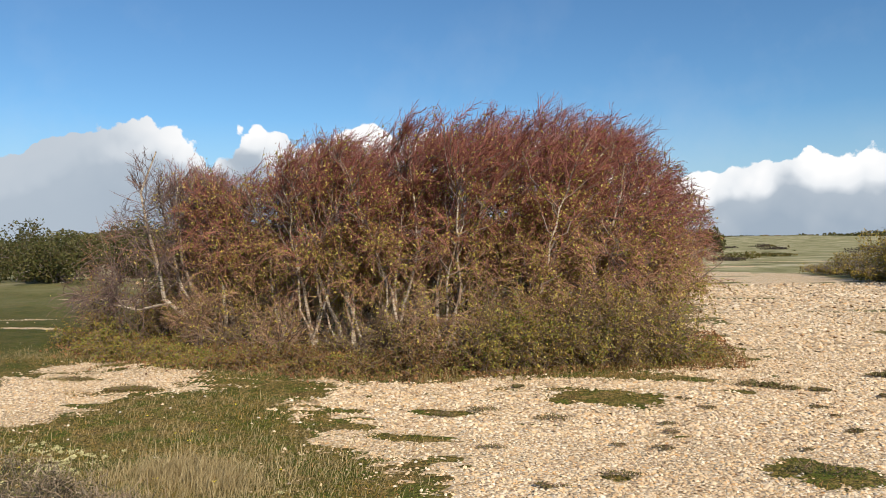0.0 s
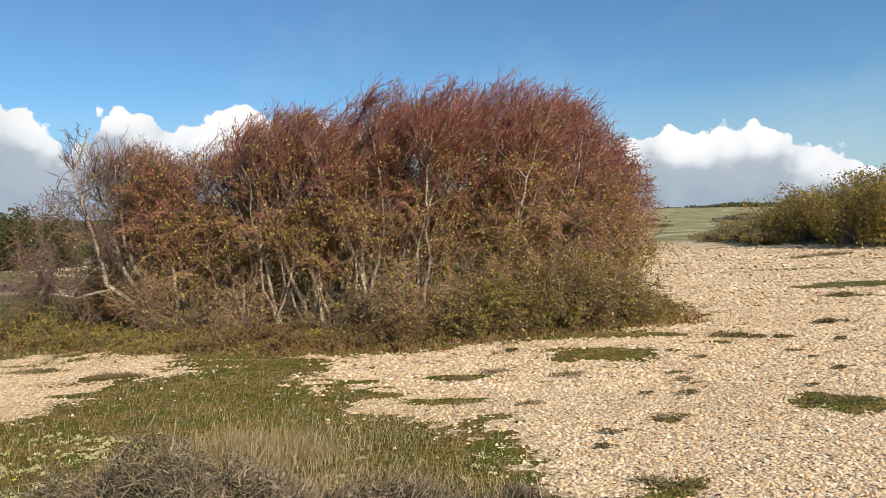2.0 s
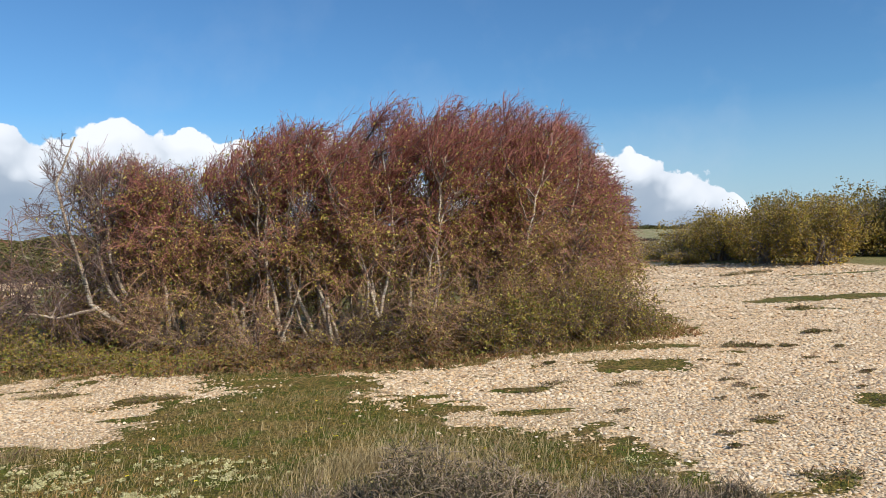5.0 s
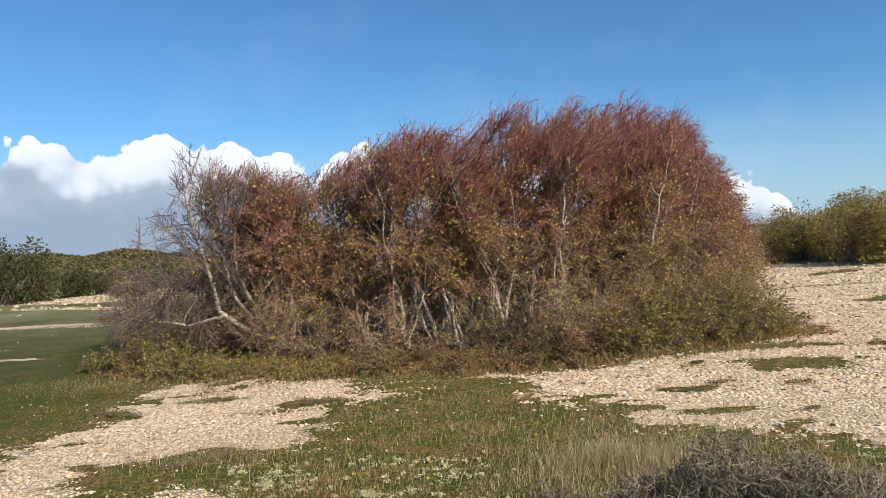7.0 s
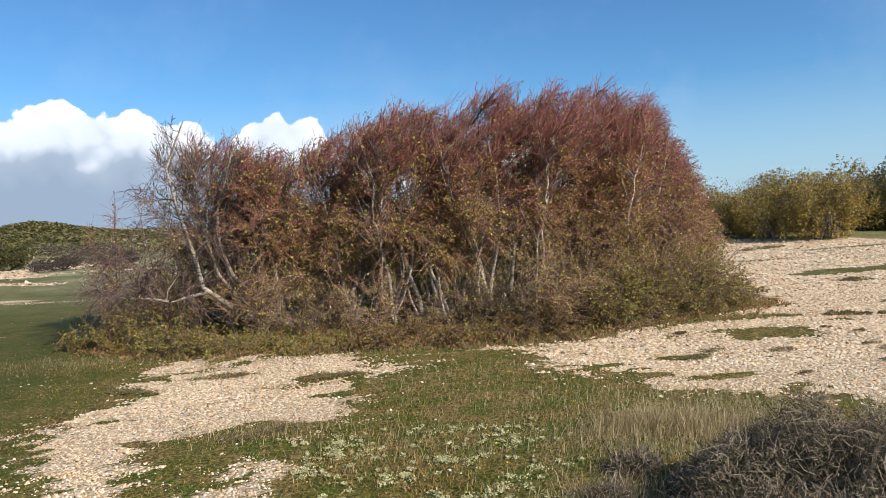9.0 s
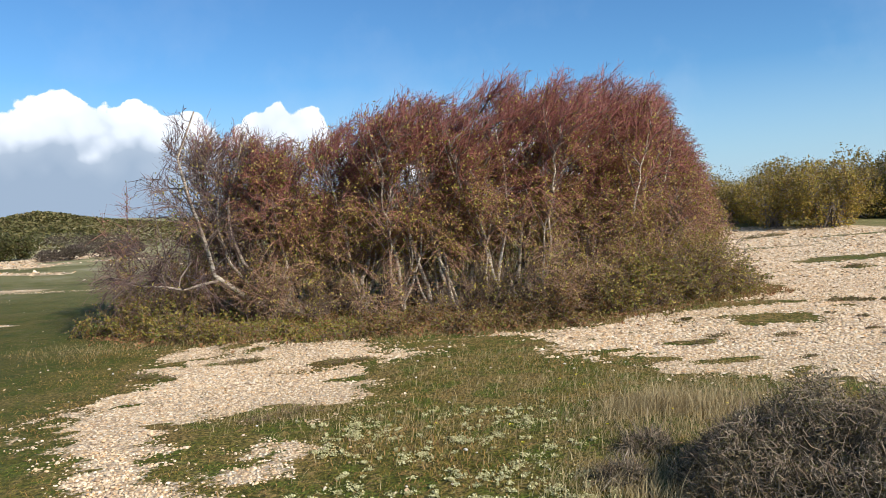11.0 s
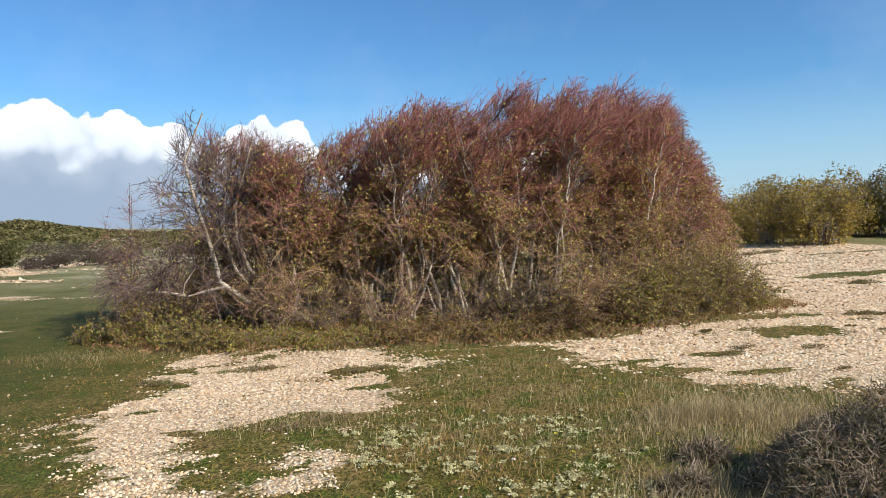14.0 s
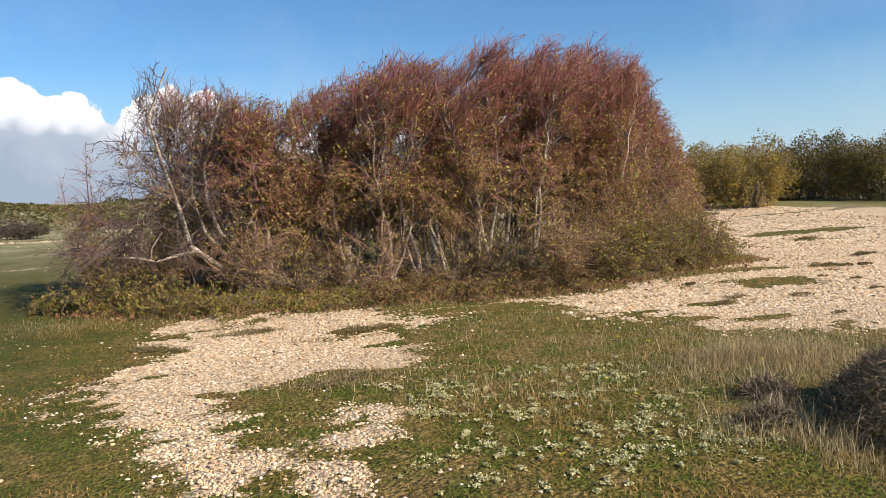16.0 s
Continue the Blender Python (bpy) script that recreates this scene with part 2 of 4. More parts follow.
M["ground"] = ground_mat()
M["stone"] = stone_mat()
M["bark"] = birch_bark()
M["limb"] = twiggy("birch_limbs", [(0.08, 0.048, 0.036), (0.15, 0.10, 0.075), (0.26, 0.20, 0.155), (0.07, 0.04, 0.033), (0.11, 0.065, 0.05)])
def twig_mat():
    m, t, b = surface("birch_twigs", 0.6, 0.3)
    i = island(t)
    young = ramp(t, i, [(0.0, (0.179, 0.0593, 0.0491)), (0.3, (0.321, 0.108, 0.0819)), (0.55, (0.226, 0.0862, 0.0654)), (0.8, (0.405, 0.156, 0.114)), (1.0, (0.131, 0.0517, 0.0444))])
    old = ramp(t, i, [(0.0, (0.24, 0.123, 0.0746)), (0.35, (0.404, 0.234, 0.132)), (0.6, (0.195, 0.105, 0.0697)), (0.85, (0.538, 0.355, 0.217)), (1.0, (0.299, 0.152, 0.0961))])
    sep = t.nodes.new("ShaderNodeSeparateXYZ")
    p = place(t)
    t.links.new(p, sep.inputs[0])
    f = ramp(t, calc(t, "ADD", calc(t, "MULTIPLY", sep.outputs[2], 0.25), calc(t, "MULTIPLY", noise_tex(t, p, 1.4, 3), 0.5)), [(0.42, 0.0), (0.75, 1.0)])
    t.links.new(mixc(t, f, old, young), b.inputs["Base Color"])
    return m


M["twig"] = twig_mat()
M["bare_twig"] = twiggy("bare_birch_twigs", [(0.102, 0.0633, 0.0517), (0.168, 0.0978, 0.0747), (0.072, 0.0437, 0.0391), (0.24, 0.161, 0.127), (0.144, 0.069, 0.0517)])
M["birch_leaf"] = leafy("birch_leaves", [(0.237, 0.218, 0.0345), (0.427, 0.351, 0.0633), (0.569, 0.435, 0.0977), (0.237, 0.121, 0.0403), (0.189, 0.23, 0.0345), (0.616, 0.508, 0.15), (0.308, 0.17, 0.0517), (0.355, 0.339, 0.0517)])
M["shrub_leaf"] = leafy("shrub_leaves", [(0.173, 0.174, 0.0252), (0.267, 0.227, 0.0378), (0.377, 0.289, 0.059), (0.283, 0.136, 0.042), (0.14, 0.182, 0.0295), (0.455, 0.348, 0.0926)])
M["sallow_leaf"] = leafy("sallow_leaves", [(0.289, 0.23, 0.0388), (0.434, 0.319, 0.0543), (0.579, 0.401, 0.0776), (0.217, 0.208, 0.0414), (0.375, 0.222, 0.0582), (0.188, 0.126, 0.0518)], patch=0.7, patch_colour=(0.19, 0.145, 0.0384), patch_scale=0.9)
M["rough"] = leafy("rough_herbs", [(0.3, 0.18, 0.055), (0.297, 0.21, 0.0765), (0.154, 0.15, 0.0315), (0.264, 0.14, 0.063), (0.396, 0.29, 0.126), (0.187, 0.1, 0.0495)], 0.3, 0.7)
M["render"], tree_, bsdf_ = surface("white_render", 0.85, 0.2)
tree_.links.new(ramp(tree_, noise_tex(tree_, place(tree_), 0.6, 4), [(0.3, (0.66, 0.64, 0.6)), (0.7, (0.8, 0.79, 0.76))]), bsdf_.inputs["Base Color"])
M["tiles"], tree_, bsdf_ = surface("roof_tiles", 0.8, 0.2)
tree_.links.new(ramp(tree_, noise_tex(tree_, place(tree_), 1.5, 4), [(0.3, (0.16, 0.09, 0.07)), (0.7, (0.24, 0.15, 0.12))]), bsdf_.inputs["Base Color"])
M["litter"] = leafy("leaf_litter", [(0.26, 0.11, 0.045), (0.34, 0.17, 0.07), (0.18, 0.08, 0.04), (0.40, 0.24, 0.10)], 0.15, 0.8)
M["red_leaf"] = leafy("reddened_leaves", [(0.203, 0.0898, 0.0344), (0.26, 0.143, 0.0459), (0.145, 0.0673, 0.0306), (0.217, 0.194, 0.0382), (0.319, 0.216, 0.0688)])
M["dark_leaf"] = leafy("dark_leaves", [(0.06, 0.066, 0.0176), (0.096, 0.0968, 0.0264), (0.132, 0.116, 0.033), (0.09, 0.066, 0.0264), (0.048, 0.0605, 0.0154)])
M["undergrowth"] = twiggy("undergrowth_twigs", [(0.165, 0.0791, 0.0528), (0.234, 0.159, 0.099), (0.138, 0.101, 0.066)])
M["hedge_wood"] = twiggy("hedge_wood", [(0.13, 0.0938, 0.072), (0.26, 0.213, 0.168), (0.169, 0.125, 0.096)])
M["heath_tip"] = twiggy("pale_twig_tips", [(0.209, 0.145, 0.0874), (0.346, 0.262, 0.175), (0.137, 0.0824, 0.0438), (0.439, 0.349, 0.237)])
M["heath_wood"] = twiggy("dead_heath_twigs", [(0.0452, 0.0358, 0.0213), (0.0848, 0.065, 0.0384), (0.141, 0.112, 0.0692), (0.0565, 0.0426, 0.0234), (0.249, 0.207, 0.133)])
M["olive_leaf"] = leafy("olive_leaves", [(0.112, 0.109, 0.0242), (0.175, 0.155, 0.033), (0.25, 0.19, 0.044), (0.188, 0.115, 0.0385)], patch=0.7, patch_colour=(0.065, 0.07, 0.02), patch_scale=0.9)
M["heath_leaf"] = leafy("withered_leaves", [(0.10, 0.075, 0.03), (0.2, 0.16, 0.065), (0.15, 0.14, 0.045), (0.06, 0.045, 0.025), (0.29, 0.22, 0.11)])
M["heather_leaf"] = leafy("heather_sprigs", [(0.075, 0.05, 0.04), (0.11, 0.075, 0.055), (0.09, 0.075, 0.04), (0.06, 0.045, 0.035)])
M["dune_leaf"] = leafy("dune_scrub_leaves", [(0.15, 0.14, 0.045), (0.21, 0.18, 0.06), (0.26, 0.20, 0.08), (0.17, 0.135, 0.06)], patch=0.7, patch_colour=(0.09, 0.095, 0.028))
M["weed_leaf"] = leafy("weed_leaves", [(0.16, 0.14, 0.04), (0.24, 0.17, 0.07), (0.14, 0.15, 0.04), (0.28, 0.21, 0.1), (0.18, 0.11, 0.06)])
M["pale_stone"], tree_, bsdf_ = surface("pale_pebbles", 0.6, 0.35)
info_ = tree_.nodes.new("ShaderNodeObjectInfo")
tree_.links.new(mixc(tree_, ramp(tree_, noise_tex(tree_, place(tree_), 90, 4), [(0.4, 0.0), (0.7, 0.4)]), ramp(tree_, info_.outputs["Random"], [(0.0, (0.72, 0.68, 0.6)), (0.5, (0.6, 0.52, 0.4)), (0.8, (0.55, 0.38, 0.22)), (1.0, (0.78, 0.75, 0.7))]), (0.5, 0.42, 0.32)), bsdf_.inputs["Base Color"])
M["flint"], tree_, bsdf_ = surface("single_flints", 0.6, 0.4)
info_ = tree_.nodes.new("ShaderNodeObjectInfo")
tree_.links.new(mixc(tree_, ramp(tree_, noise_tex(tree_, place(tree_), 70, 4), [(0.4, 0.0), (0.7, 0.35)]), ramp(tree_, info_.outputs["Random"], STONES), (0.5, 0.38, 0.26)), bsdf_.inputs["Base Color"])
M["lichen"] = leafy("pale_lichen", [(0.49, 0.446, 0.208), (0.627, 0.57, 0.304), (0.412, 0.38, 0.16), (0.725, 0.665, 0.384)], 0.15, 0.9)
M["flower"] = leafy("yellow_flowers", [(0.75, 0.6, 0.03), (0.8, 0.68, 0.06)], 0.2, 0.6)
M["grass"] = leafy("grass_blades", [(0.167, 0.147, 0.0191), (0.261, 0.193, 0.0293), (0.392, 0.236, 0.0587), (0.139, 0.133, 0.0162), (0.522, 0.311, 0.117), (0.234, 0.104, 0.0366)], 0.3, 0.6, 0.55, (0.374, 0.208, 0.0733))
M["straw"] = leafy("dry_grass", [(0.46, 0.35, 0.17), (0.34, 0.25, 0.11), (0.58, 0.46, 0.24), (0.26, 0.18, 0.08)], 0.3, 0.6)


# ---------------------------------------------------------------- mesh tools
rng = np.random.default_rng(7)


def mesh_from(name, verts, faces, material, smooth=False):
    """One mesh from arrays: verts (n, 3), faces (m, k)."""
    me = bpy.data.meshes.new(name)
    verts, faces = np.asarray(verts, np.float32), np.asarray(faces, np.int32)
    m, k = faces.shape
    me.vertices.add(len(verts))
    me.vertices.foreach_set("co", verts.ravel())
    me.loops.add(m * k)
    me.loops.foreach_set("vertex_index", faces.ravel())
    me.polygons.add(m)
    me.polygons.foreach_set("loop_start", np.arange(0, m * k, k, dtype=np.int32))
    me.polygons.foreach_set("use_smooth", np.full(m, smooth))
    me.update(calc_edges=True)
    me.materials.append(material)
    return me


def child(name, me, parent, label="", kind=""):
    ob = new(name, me)
    ob.parent = parent
    ob.matrix_parent_inverse = parent.matrix_world.inverted()
    return tagged(ob, label, kind=kind)


def base(name, x, y, z, label, category, group="", kind=""):
    e = new(name)
    e.location = (x, y, z)
    e.empty_display_size = 0.2
    e.matrix_world = Matrix.Translation((x, y, z))
    return tagged(e, label, category, group, kind)


def unit(v):
    return v / np.maximum(np.linalg.norm(v, axis=-1, keepdims=True), 1e-9)


def tubes(P, R, sides=3):
    """Tapered tubes along many polylines at once: P (n, k, 3), R (n, k)."""
    n, k, _ = P.shape
    T = unit(np.gradient(P, axis=1))
    ref = np.where(np.abs(T[..., 2:3]) > 0.9, np.array([1.0, 0, 0]), np.array([0, 0, 1.0]))
    U = unit(np.cross(T, ref))
    V = np.cross(T, U)
    a = np.arange(sides) * 2 * np.pi / sides
    ring = U[:, :, None] * np.cos(a)[None, None, :, None] + V[:, :, None] * np.sin(a)[None, None, :, None]
    verts = (P[:, :, None] + ring * R[:, :, None, None]).reshape(-1, 3)
    i, j, s = np.meshgrid(np.arange(n), np.arange(k - 1), np.arange(sides), indexing="ij")
    o = (i * k + j) * sides
    q = np.stack([o + s, o + (s + 1) % sides, o + sides + (s + 1) % sides, o + sides + s], -1).reshape(-1, 4)
    return verts, q


def bent(P0, D, length, k, bend, wobble):
    """Polylines from points P0 in directions D, bending towards bend."""
    n = len(P0)
    s = np.linspace(0, 1, k)
    L = np.broadcast_to(np.asarray(length, float), (n,))
    out = P0[:, None] + D[:, None] * (s[None, :, None] * L[:, None, None]) + bend[:, None] * ((s ** 2)[None, :, None] * L[:, None, None])
    w = rng.normal(0, 1, (n, k, 3)) * wobble * L[:, None, None]
    w[:, 0] = 0
    return out + w


def leaf_mesh(name, C, size, material, up=0.3, fold=0.25, flat=None):
    """Rhombic, folded leaves at the points C."""
    n = len(C)
    N = unit(rng.normal(0, 1, (n, 3)) + np.array([0, 0, up]))
    if flat is not None:
        N = unit(N + flat)
    A = unit(np.cross(N, rng.normal(0, 1, (n, 3))))
    B = np.cross(N, A)
    s = (size * rng.uniform(0.65, 1.3, n))[:, None]
    verts = np.stack([C - A * s, C + B * s * 0.6 + N * s * fold, C + A * s, C - B * s * 0.6 + N * s * fold], 1).reshape(-1, 3)
    o = np.arange(n)[:, None] * 4
    faces = np.concatenate([o + np.array([[0, 1, 2]]), o + np.array([[0, 2, 3]])], 0)
    return mesh_from(name, verts, faces, material)


def along(P, f):
    """Points at the fractions f (n) of the polylines P (n, k, 3), and the directions there."""
    k = P.shape[1]
    g = np.clip(f, 0, 0.9999) * (k - 1)
    i = g.astype(int)
    r = np.arange(len(P))
    a, b = P[r, i], P[r, i + 1]
    return a + (b - a) * (g - i)[:, None], unit(b - a)


# ---------------------------------------------------------------- the ground
def sdf(poly, x, y):
    """Signed distance to a polygon, positive inside."""
    d, inside = np.full(x.shape, 1e9), np.zeros(x.shape, bool)
    n = len(poly)
    for i in range(n):
        (x0, y0), (x1, y1) = poly[i], poly[(i + 1) % n]
        t = np.clip(((x - x0) * (x1 - x0) + (y - y0) * (y1 - y0)) / ((x1 - x0) ** 2 + (y1 - y0) ** 2), 0, 1)
        d = np.minimum(d, np.hypot(x - x0 - t * (x1 - x0), y - y0 - t * (y1 - y0)))
        hit = ((y0 > y) != (y1 > y)) & (x < (x1 - x0) * (y - y0) / (y1 - y0 + 1e-12) + x0)
        inside ^= hit
    return np.where(inside, d, -d)


BEACH = [(-1.75, 8.4), (-1.0, 8.15), (-1.12, 7.5), (-0.75, 6.45), (-0.4, 5.85), (0.15, 5.6), (0.55, 5.0), (0.9, 4.5), (1.0, 4.0), (1.25, 3.4), (2.0, 1.0), (6, -6), (24, -4), (24, 14), (16, 18.4),
         (14.2, 22), (11.6, 25), (10.2, 30), (10.0, 36), (7.0, 39), (5.0, 36), (4.2, 22), (3.6, 12), (3.4, 10.3), (2.2, 9.4), (0.6, 8.8)]
PATCH = [(-5.15, 3.0), (-5.35, 4.4), (-5.95, 5.5), (-5.9, 6.2), (-5.7, 7.3), (-5.55, 9.15), (-4.75, 9.4), (-4.0, 8.75), (-3.1, 8.75), (-2.8, 7.6), (-3.3, 6.95), (-3.05, 5.95), (-3.6, 5.5),
         (-4.5, 5.6), (-4.9, 5.05), (-4.7, 4.5), (-4.4, 4.1), (-4.5, 3.0)]
# turf on the shingle: x, y, half length, half width, strength
TURF = [(1.75, 7.9, 0.8, 0.52, 1.0), (2.6, 9.15, 1.0, 0.24, 0.8), (3.42, 8.5, 0.22, 0.16, 0.8), (0.4, 7.0, 0.5, 0.17, 0.8), (0.45, 6.1, 0.45, 0.16, 0.75), (1.45, 6.75, 0.35, 0.1, 0.55), (2.45, 6.5, 0.3, 0.09, 0.5),
        (-4.68, 7.95, 0.32, 0.1, 0.9), (-3.45, 7.5, 0.4, 0.16, 0.7), (-3.95, 5.6, 0.4, 0.2, 0.7), (-4.45, 5.2, 0.36, 0.22, 0.75), (-4.0, 4.9, 0.25, 0.3, 0.5), (-3.4, 6.6, 0.3, 0.1, 0.5), (-5.75, 7.5, 0.22, 0.1, 0.8),
        (8.3, 14.2, 2.3, 0.55, 0.9), (8.2, 17.9, 2.4, 0.4, 0.6), (9.9, 20.9, 1.0, 0.2, 0.9), (5.6, 21.4, 1.1, 0.35, 0.8), (9.0, 26.8, 1.3, 0.4, 0.8),
        (3.6, 5.6, 0.45, 0.4, 0.8), (1.85, 4.0, 0.26, 0.14, 0.6), (2.1, 5.3, 0.12, 0.1, 0.8), (6.6, 33.5, 1.8, 0.7, 0.8), (5.2, 28.5, 1.6, 0.5, 0.8), (12.5, 19.5, 2.4, 0.35, 0.7), (6.8, 12.6, 0.9, 0.25, 0.7)]
# bare shingle in the turf
BARE = [(-16.6, 30, 2.0, 2.6, 0.9), (-13, 19.6, 1.9, 0.35, 0.9), (-9.9, 12.7, 0.9, 0.13, 0.8), (-10.8, 19.0, 1.7, 0.22, 0.9), (-14.5, 25.3, 2.2, 0.5, 1.0), (-17.8, 38, 2.4, 4.5, 1.0), (-12.8, 33, 1.8, 0.6, 0.8), (-23, 68, 8, 2.0, 0.9), (-11.3, 14.3, 1.0, 0.16, 0.8),
        (-8.9, 27, 3.0, 0.5, 0.6), (8, 46, 5, 1.2, 0.8), (13, 55, 6, 1.2, 0.7), (6, 62, 5, 1.5, 0.6), (-2.0, 7.85, 1.1, 0.1, 0.35), (-0.2, 5.0, 0.5, 0.4, 0.25), (-2.2, 8.3, 1.0, 0.08, 0.4), (-3.95, 4.65, 0.45, 0.3, 0.55), (-4.35, 3.6, 0.3, 0.55, 0.62), (-4.1, 4.2, 0.4, 0.22, 0.58), (-3.2, 5.6, 0.4, 0.25, 0.4), (-0.1, 4.6, 0.3, 0.3, 0.3)]


LATTICE = np.random.default_rng(3).random((256, 256))


def value_noise(x, y, scale):
    """Smooth noise over the plan, 0 to 1."""
    u, v = np.asarray(x) * scale + 1000.3, np.asarray(y) * scale + 1000.7
    i, j = np.floor(u).astype(int), np.floor(v).astype(int)
    a, b = u - i, v - j
    a, b = a * a * (3 - 2 * a), b * b * (3 - 2 * b)
    g = lambda p, q: LATTICE[(i + p) % 256, (j + q) % 256]
    return (g(0, 0) * (1 - a) + g(1, 0) * a) * (1 - b) + (g(0, 1) * (1 - a) + g(1, 1) * a) * b


def gravel(x, y):
    """How much of the ground is bare shingle: 0 turf, 1 stones."""
    x, y = np.asarray(x, float), np.asarray(y, float)
    d = np.maximum(sdf(BEACH, x, y), sdf(PATCH, x, y))
    near = np.clip(1.6 - y / 25, 0.2, 1)
    rag = (value_noise(x, y, 1.1) - 0.5) * 0.55 + (value_noise(x + 31, y, 3.1) - 0.5) * 0.4 + (value_noise(x, y + 17, 8) - 0.5) * 0.42 + (value_noise(x + 3, y, 19) - 0.5) * 0.25
    g = np.clip(0.5 + (d + rag * near) / 1.0, 0, 1)
    weeds = np.clip((value_noise(x + 9, y * 2.2, 1.6) * 0.6 + value_noise(x, y * 2 + 5, 4.5) * 0.4 - 0.62) / 0.12, 0, 1)
    g = g - 0.62 * weeds * np.clip(1.25 - np.abs(d) / 1.8, 0, 1)
    for cx, cy, a, b, s in TURF:
        g = g - s * np.clip(1.3 + 1.1 * rag - np.hypot((x - cx) / a, (y - cy) / b), 0, 0.8) / 0.8
    for cx, cy, a, b, s in BARE:
        g = np.maximum(g, s * np.clip(1.4 + rag - np.hypot((x - cx) / a, (y - cy) / b), 0, 0.8) / 0.8)
    return np.clip(g, 0, 1)


MOUNDS = [(-30, 66, 15, 9, 1.9), (-50, 58, 16, 16, 2.2), (16, 27, 7, 8, 0.35), (60, 300, 60, 60, 2.5), (-120, 220, 90, 60, 4.0), (-20, 26, 6, 6, 0.3), (-1.5, 11.2, 4.5, 1.6, 0.05)]


def height(x, y):
    z = 0.012 * np.sin(x * 1.3 + 0.6 * y) + 0.01 * np.sin(1.9 * y - 0.7 * x)
    z = z * np.clip(1.5 - np.hypot(x, y) / 60, 0, 1)
    for cx, cy, a, b, h in MOUNDS:
        z = z + h * np.exp(-((x - cx) / a) ** 2 - ((y - cy) / b) ** 2)
    return z


def build_ground():
    def axis(lo, hi, step, up_by, down_by, far=4000):
        fine = list(np.arange(lo, hi + step / 2, step))
        ups, downs = [], []
        s, v = step, fine[-1]
        while v < far:
            s *= up_by
            v += s
            ups.append(v)
        s, v = step, fine[0]
        while v > -far:
            s *= down_by
            v -= s
            downs.append(v)
        return np.array(downs[::-1] + fine + ups)
    xs, ys = axis(-9, 6, 0.11, 1.08, 1.08), axis(2, 12, 0.11, 1.05, 1.3)
    X, Y = np.meshgrid(xs, ys)
    Z = height(X, Y)
    nx, ny = len(xs), len(ys)
    i, j = np.meshgrid(np.arange(nx - 1), np.arange(ny - 1))
    o = j * nx + i
    me = mesh_from("ground", np.stack([X, Y, Z], -1).reshape(-1, 3), np.stack([o, o + 1, o + nx + 1, o + nx], -1).reshape(-1, 4), M["ground"], True)
    at = me.attributes.new("gravel", "FLOAT", "POINT")
    at.data.foreach_set("value", gravel(X, Y).astype(np.float32).ravel())
    return tagged(new("ground", me), "flat shingle and turf heath reaching the horizon", "ground", kind="structure")


ground = build_ground()


def blades(name, x, y, h, width, material, label, category, lean=0.5):
    """Grass blades: narrow bent strips."""
    n = len(x)
    z = height(x, y)
    a = rng.uniform(0, 2 * np.pi, n)
    d = np.stack([np.cos(a), np.sin(a), 0 * a], -1)
    s = np.stack([-np.sin(a), np.cos(a), 0 * a], -1) * (width * rng.uniform(0.6, 1.3, n))[:, None]
    b = np.stack([x, y, z - 0.005], -1)
    off = d * (h * lean * rng.uniform(0.2, 1.4, n))[:, None] + np.array([0.25, 0, 0]) * h[:, None]
    up = np.array([0, 0, 1.0]) * h[:, None]
    v = np.stack([b - s, b + s, b + 0.55 * up + 0.35 * off + 0.8 * s, b + 0.55 * up + 0.35 * off - 0.8 * s, b + 0.93 * up + off], 1).reshape(-1, 3)
    o = (np.arange(n) * 5)[:, None]
    f = np.concatenate([o + np.array([[0, 1, 2]]), o + np.array([[0, 2, 3]]), o + np.array([[3, 2, 4]])])
    return tagged(new(name, mesh_from(name, v, f, material)), label, category, kind="stuff")


# ---------------------------------------------------------------- the birch thicket
def outline(x):
    """The height of the thicket's crown along its length, in soft lumps."""
    h = np.interp(x, [-7.6, -7.0, -6.4, -5.7, -5.2, -4.6, -3.9, -3.0, -2.3, -1.2, -0.3, 1.2, 2.1, 2.65, 3.05, 3.35, 3.65, 4.1, 4.5],
                  [0.9, 2.2, 2.85, 3.6, 3.4, 3.15, 3.05, 3.5, 3.55, 3.75, 3.93, 4.0, 3.95, 3.82, 3.55, 3.1, 2.4, 1.3, 0.5])
    return h + 0.12 * np.clip(h - 2, 0, 1) * np.sin(5.1 * np.asarray(x) + 1.2 * np.sin(2.3 * np.asarray(x)))


def front(x):
    return np.interp(x, [-7.4, -6, -4, -2, -0.6, 0.7, 2.2, 3.8], [10.9, 9.7, 9.0, 8.8, 8.7, 9.1, 9.7, 10.3])


def crown(x, y):
    """The height of the crown over a place in the plan: it falls off towards its front and back."""
    mid = front(x) + 2.2
    x = x + 0.55 * np.clip(12.5 - y, 0, 3) * np.clip((x - 0.5) / 1.5, 0, 1)
    side = np.clip(1 - np.abs((y - mid) / 2.9) ** 2.6, 0.0, 1)
    return outline(x) * (0.25 + 0.75 * side)


WIND = np.array([1.0, 0.12, 0.22])


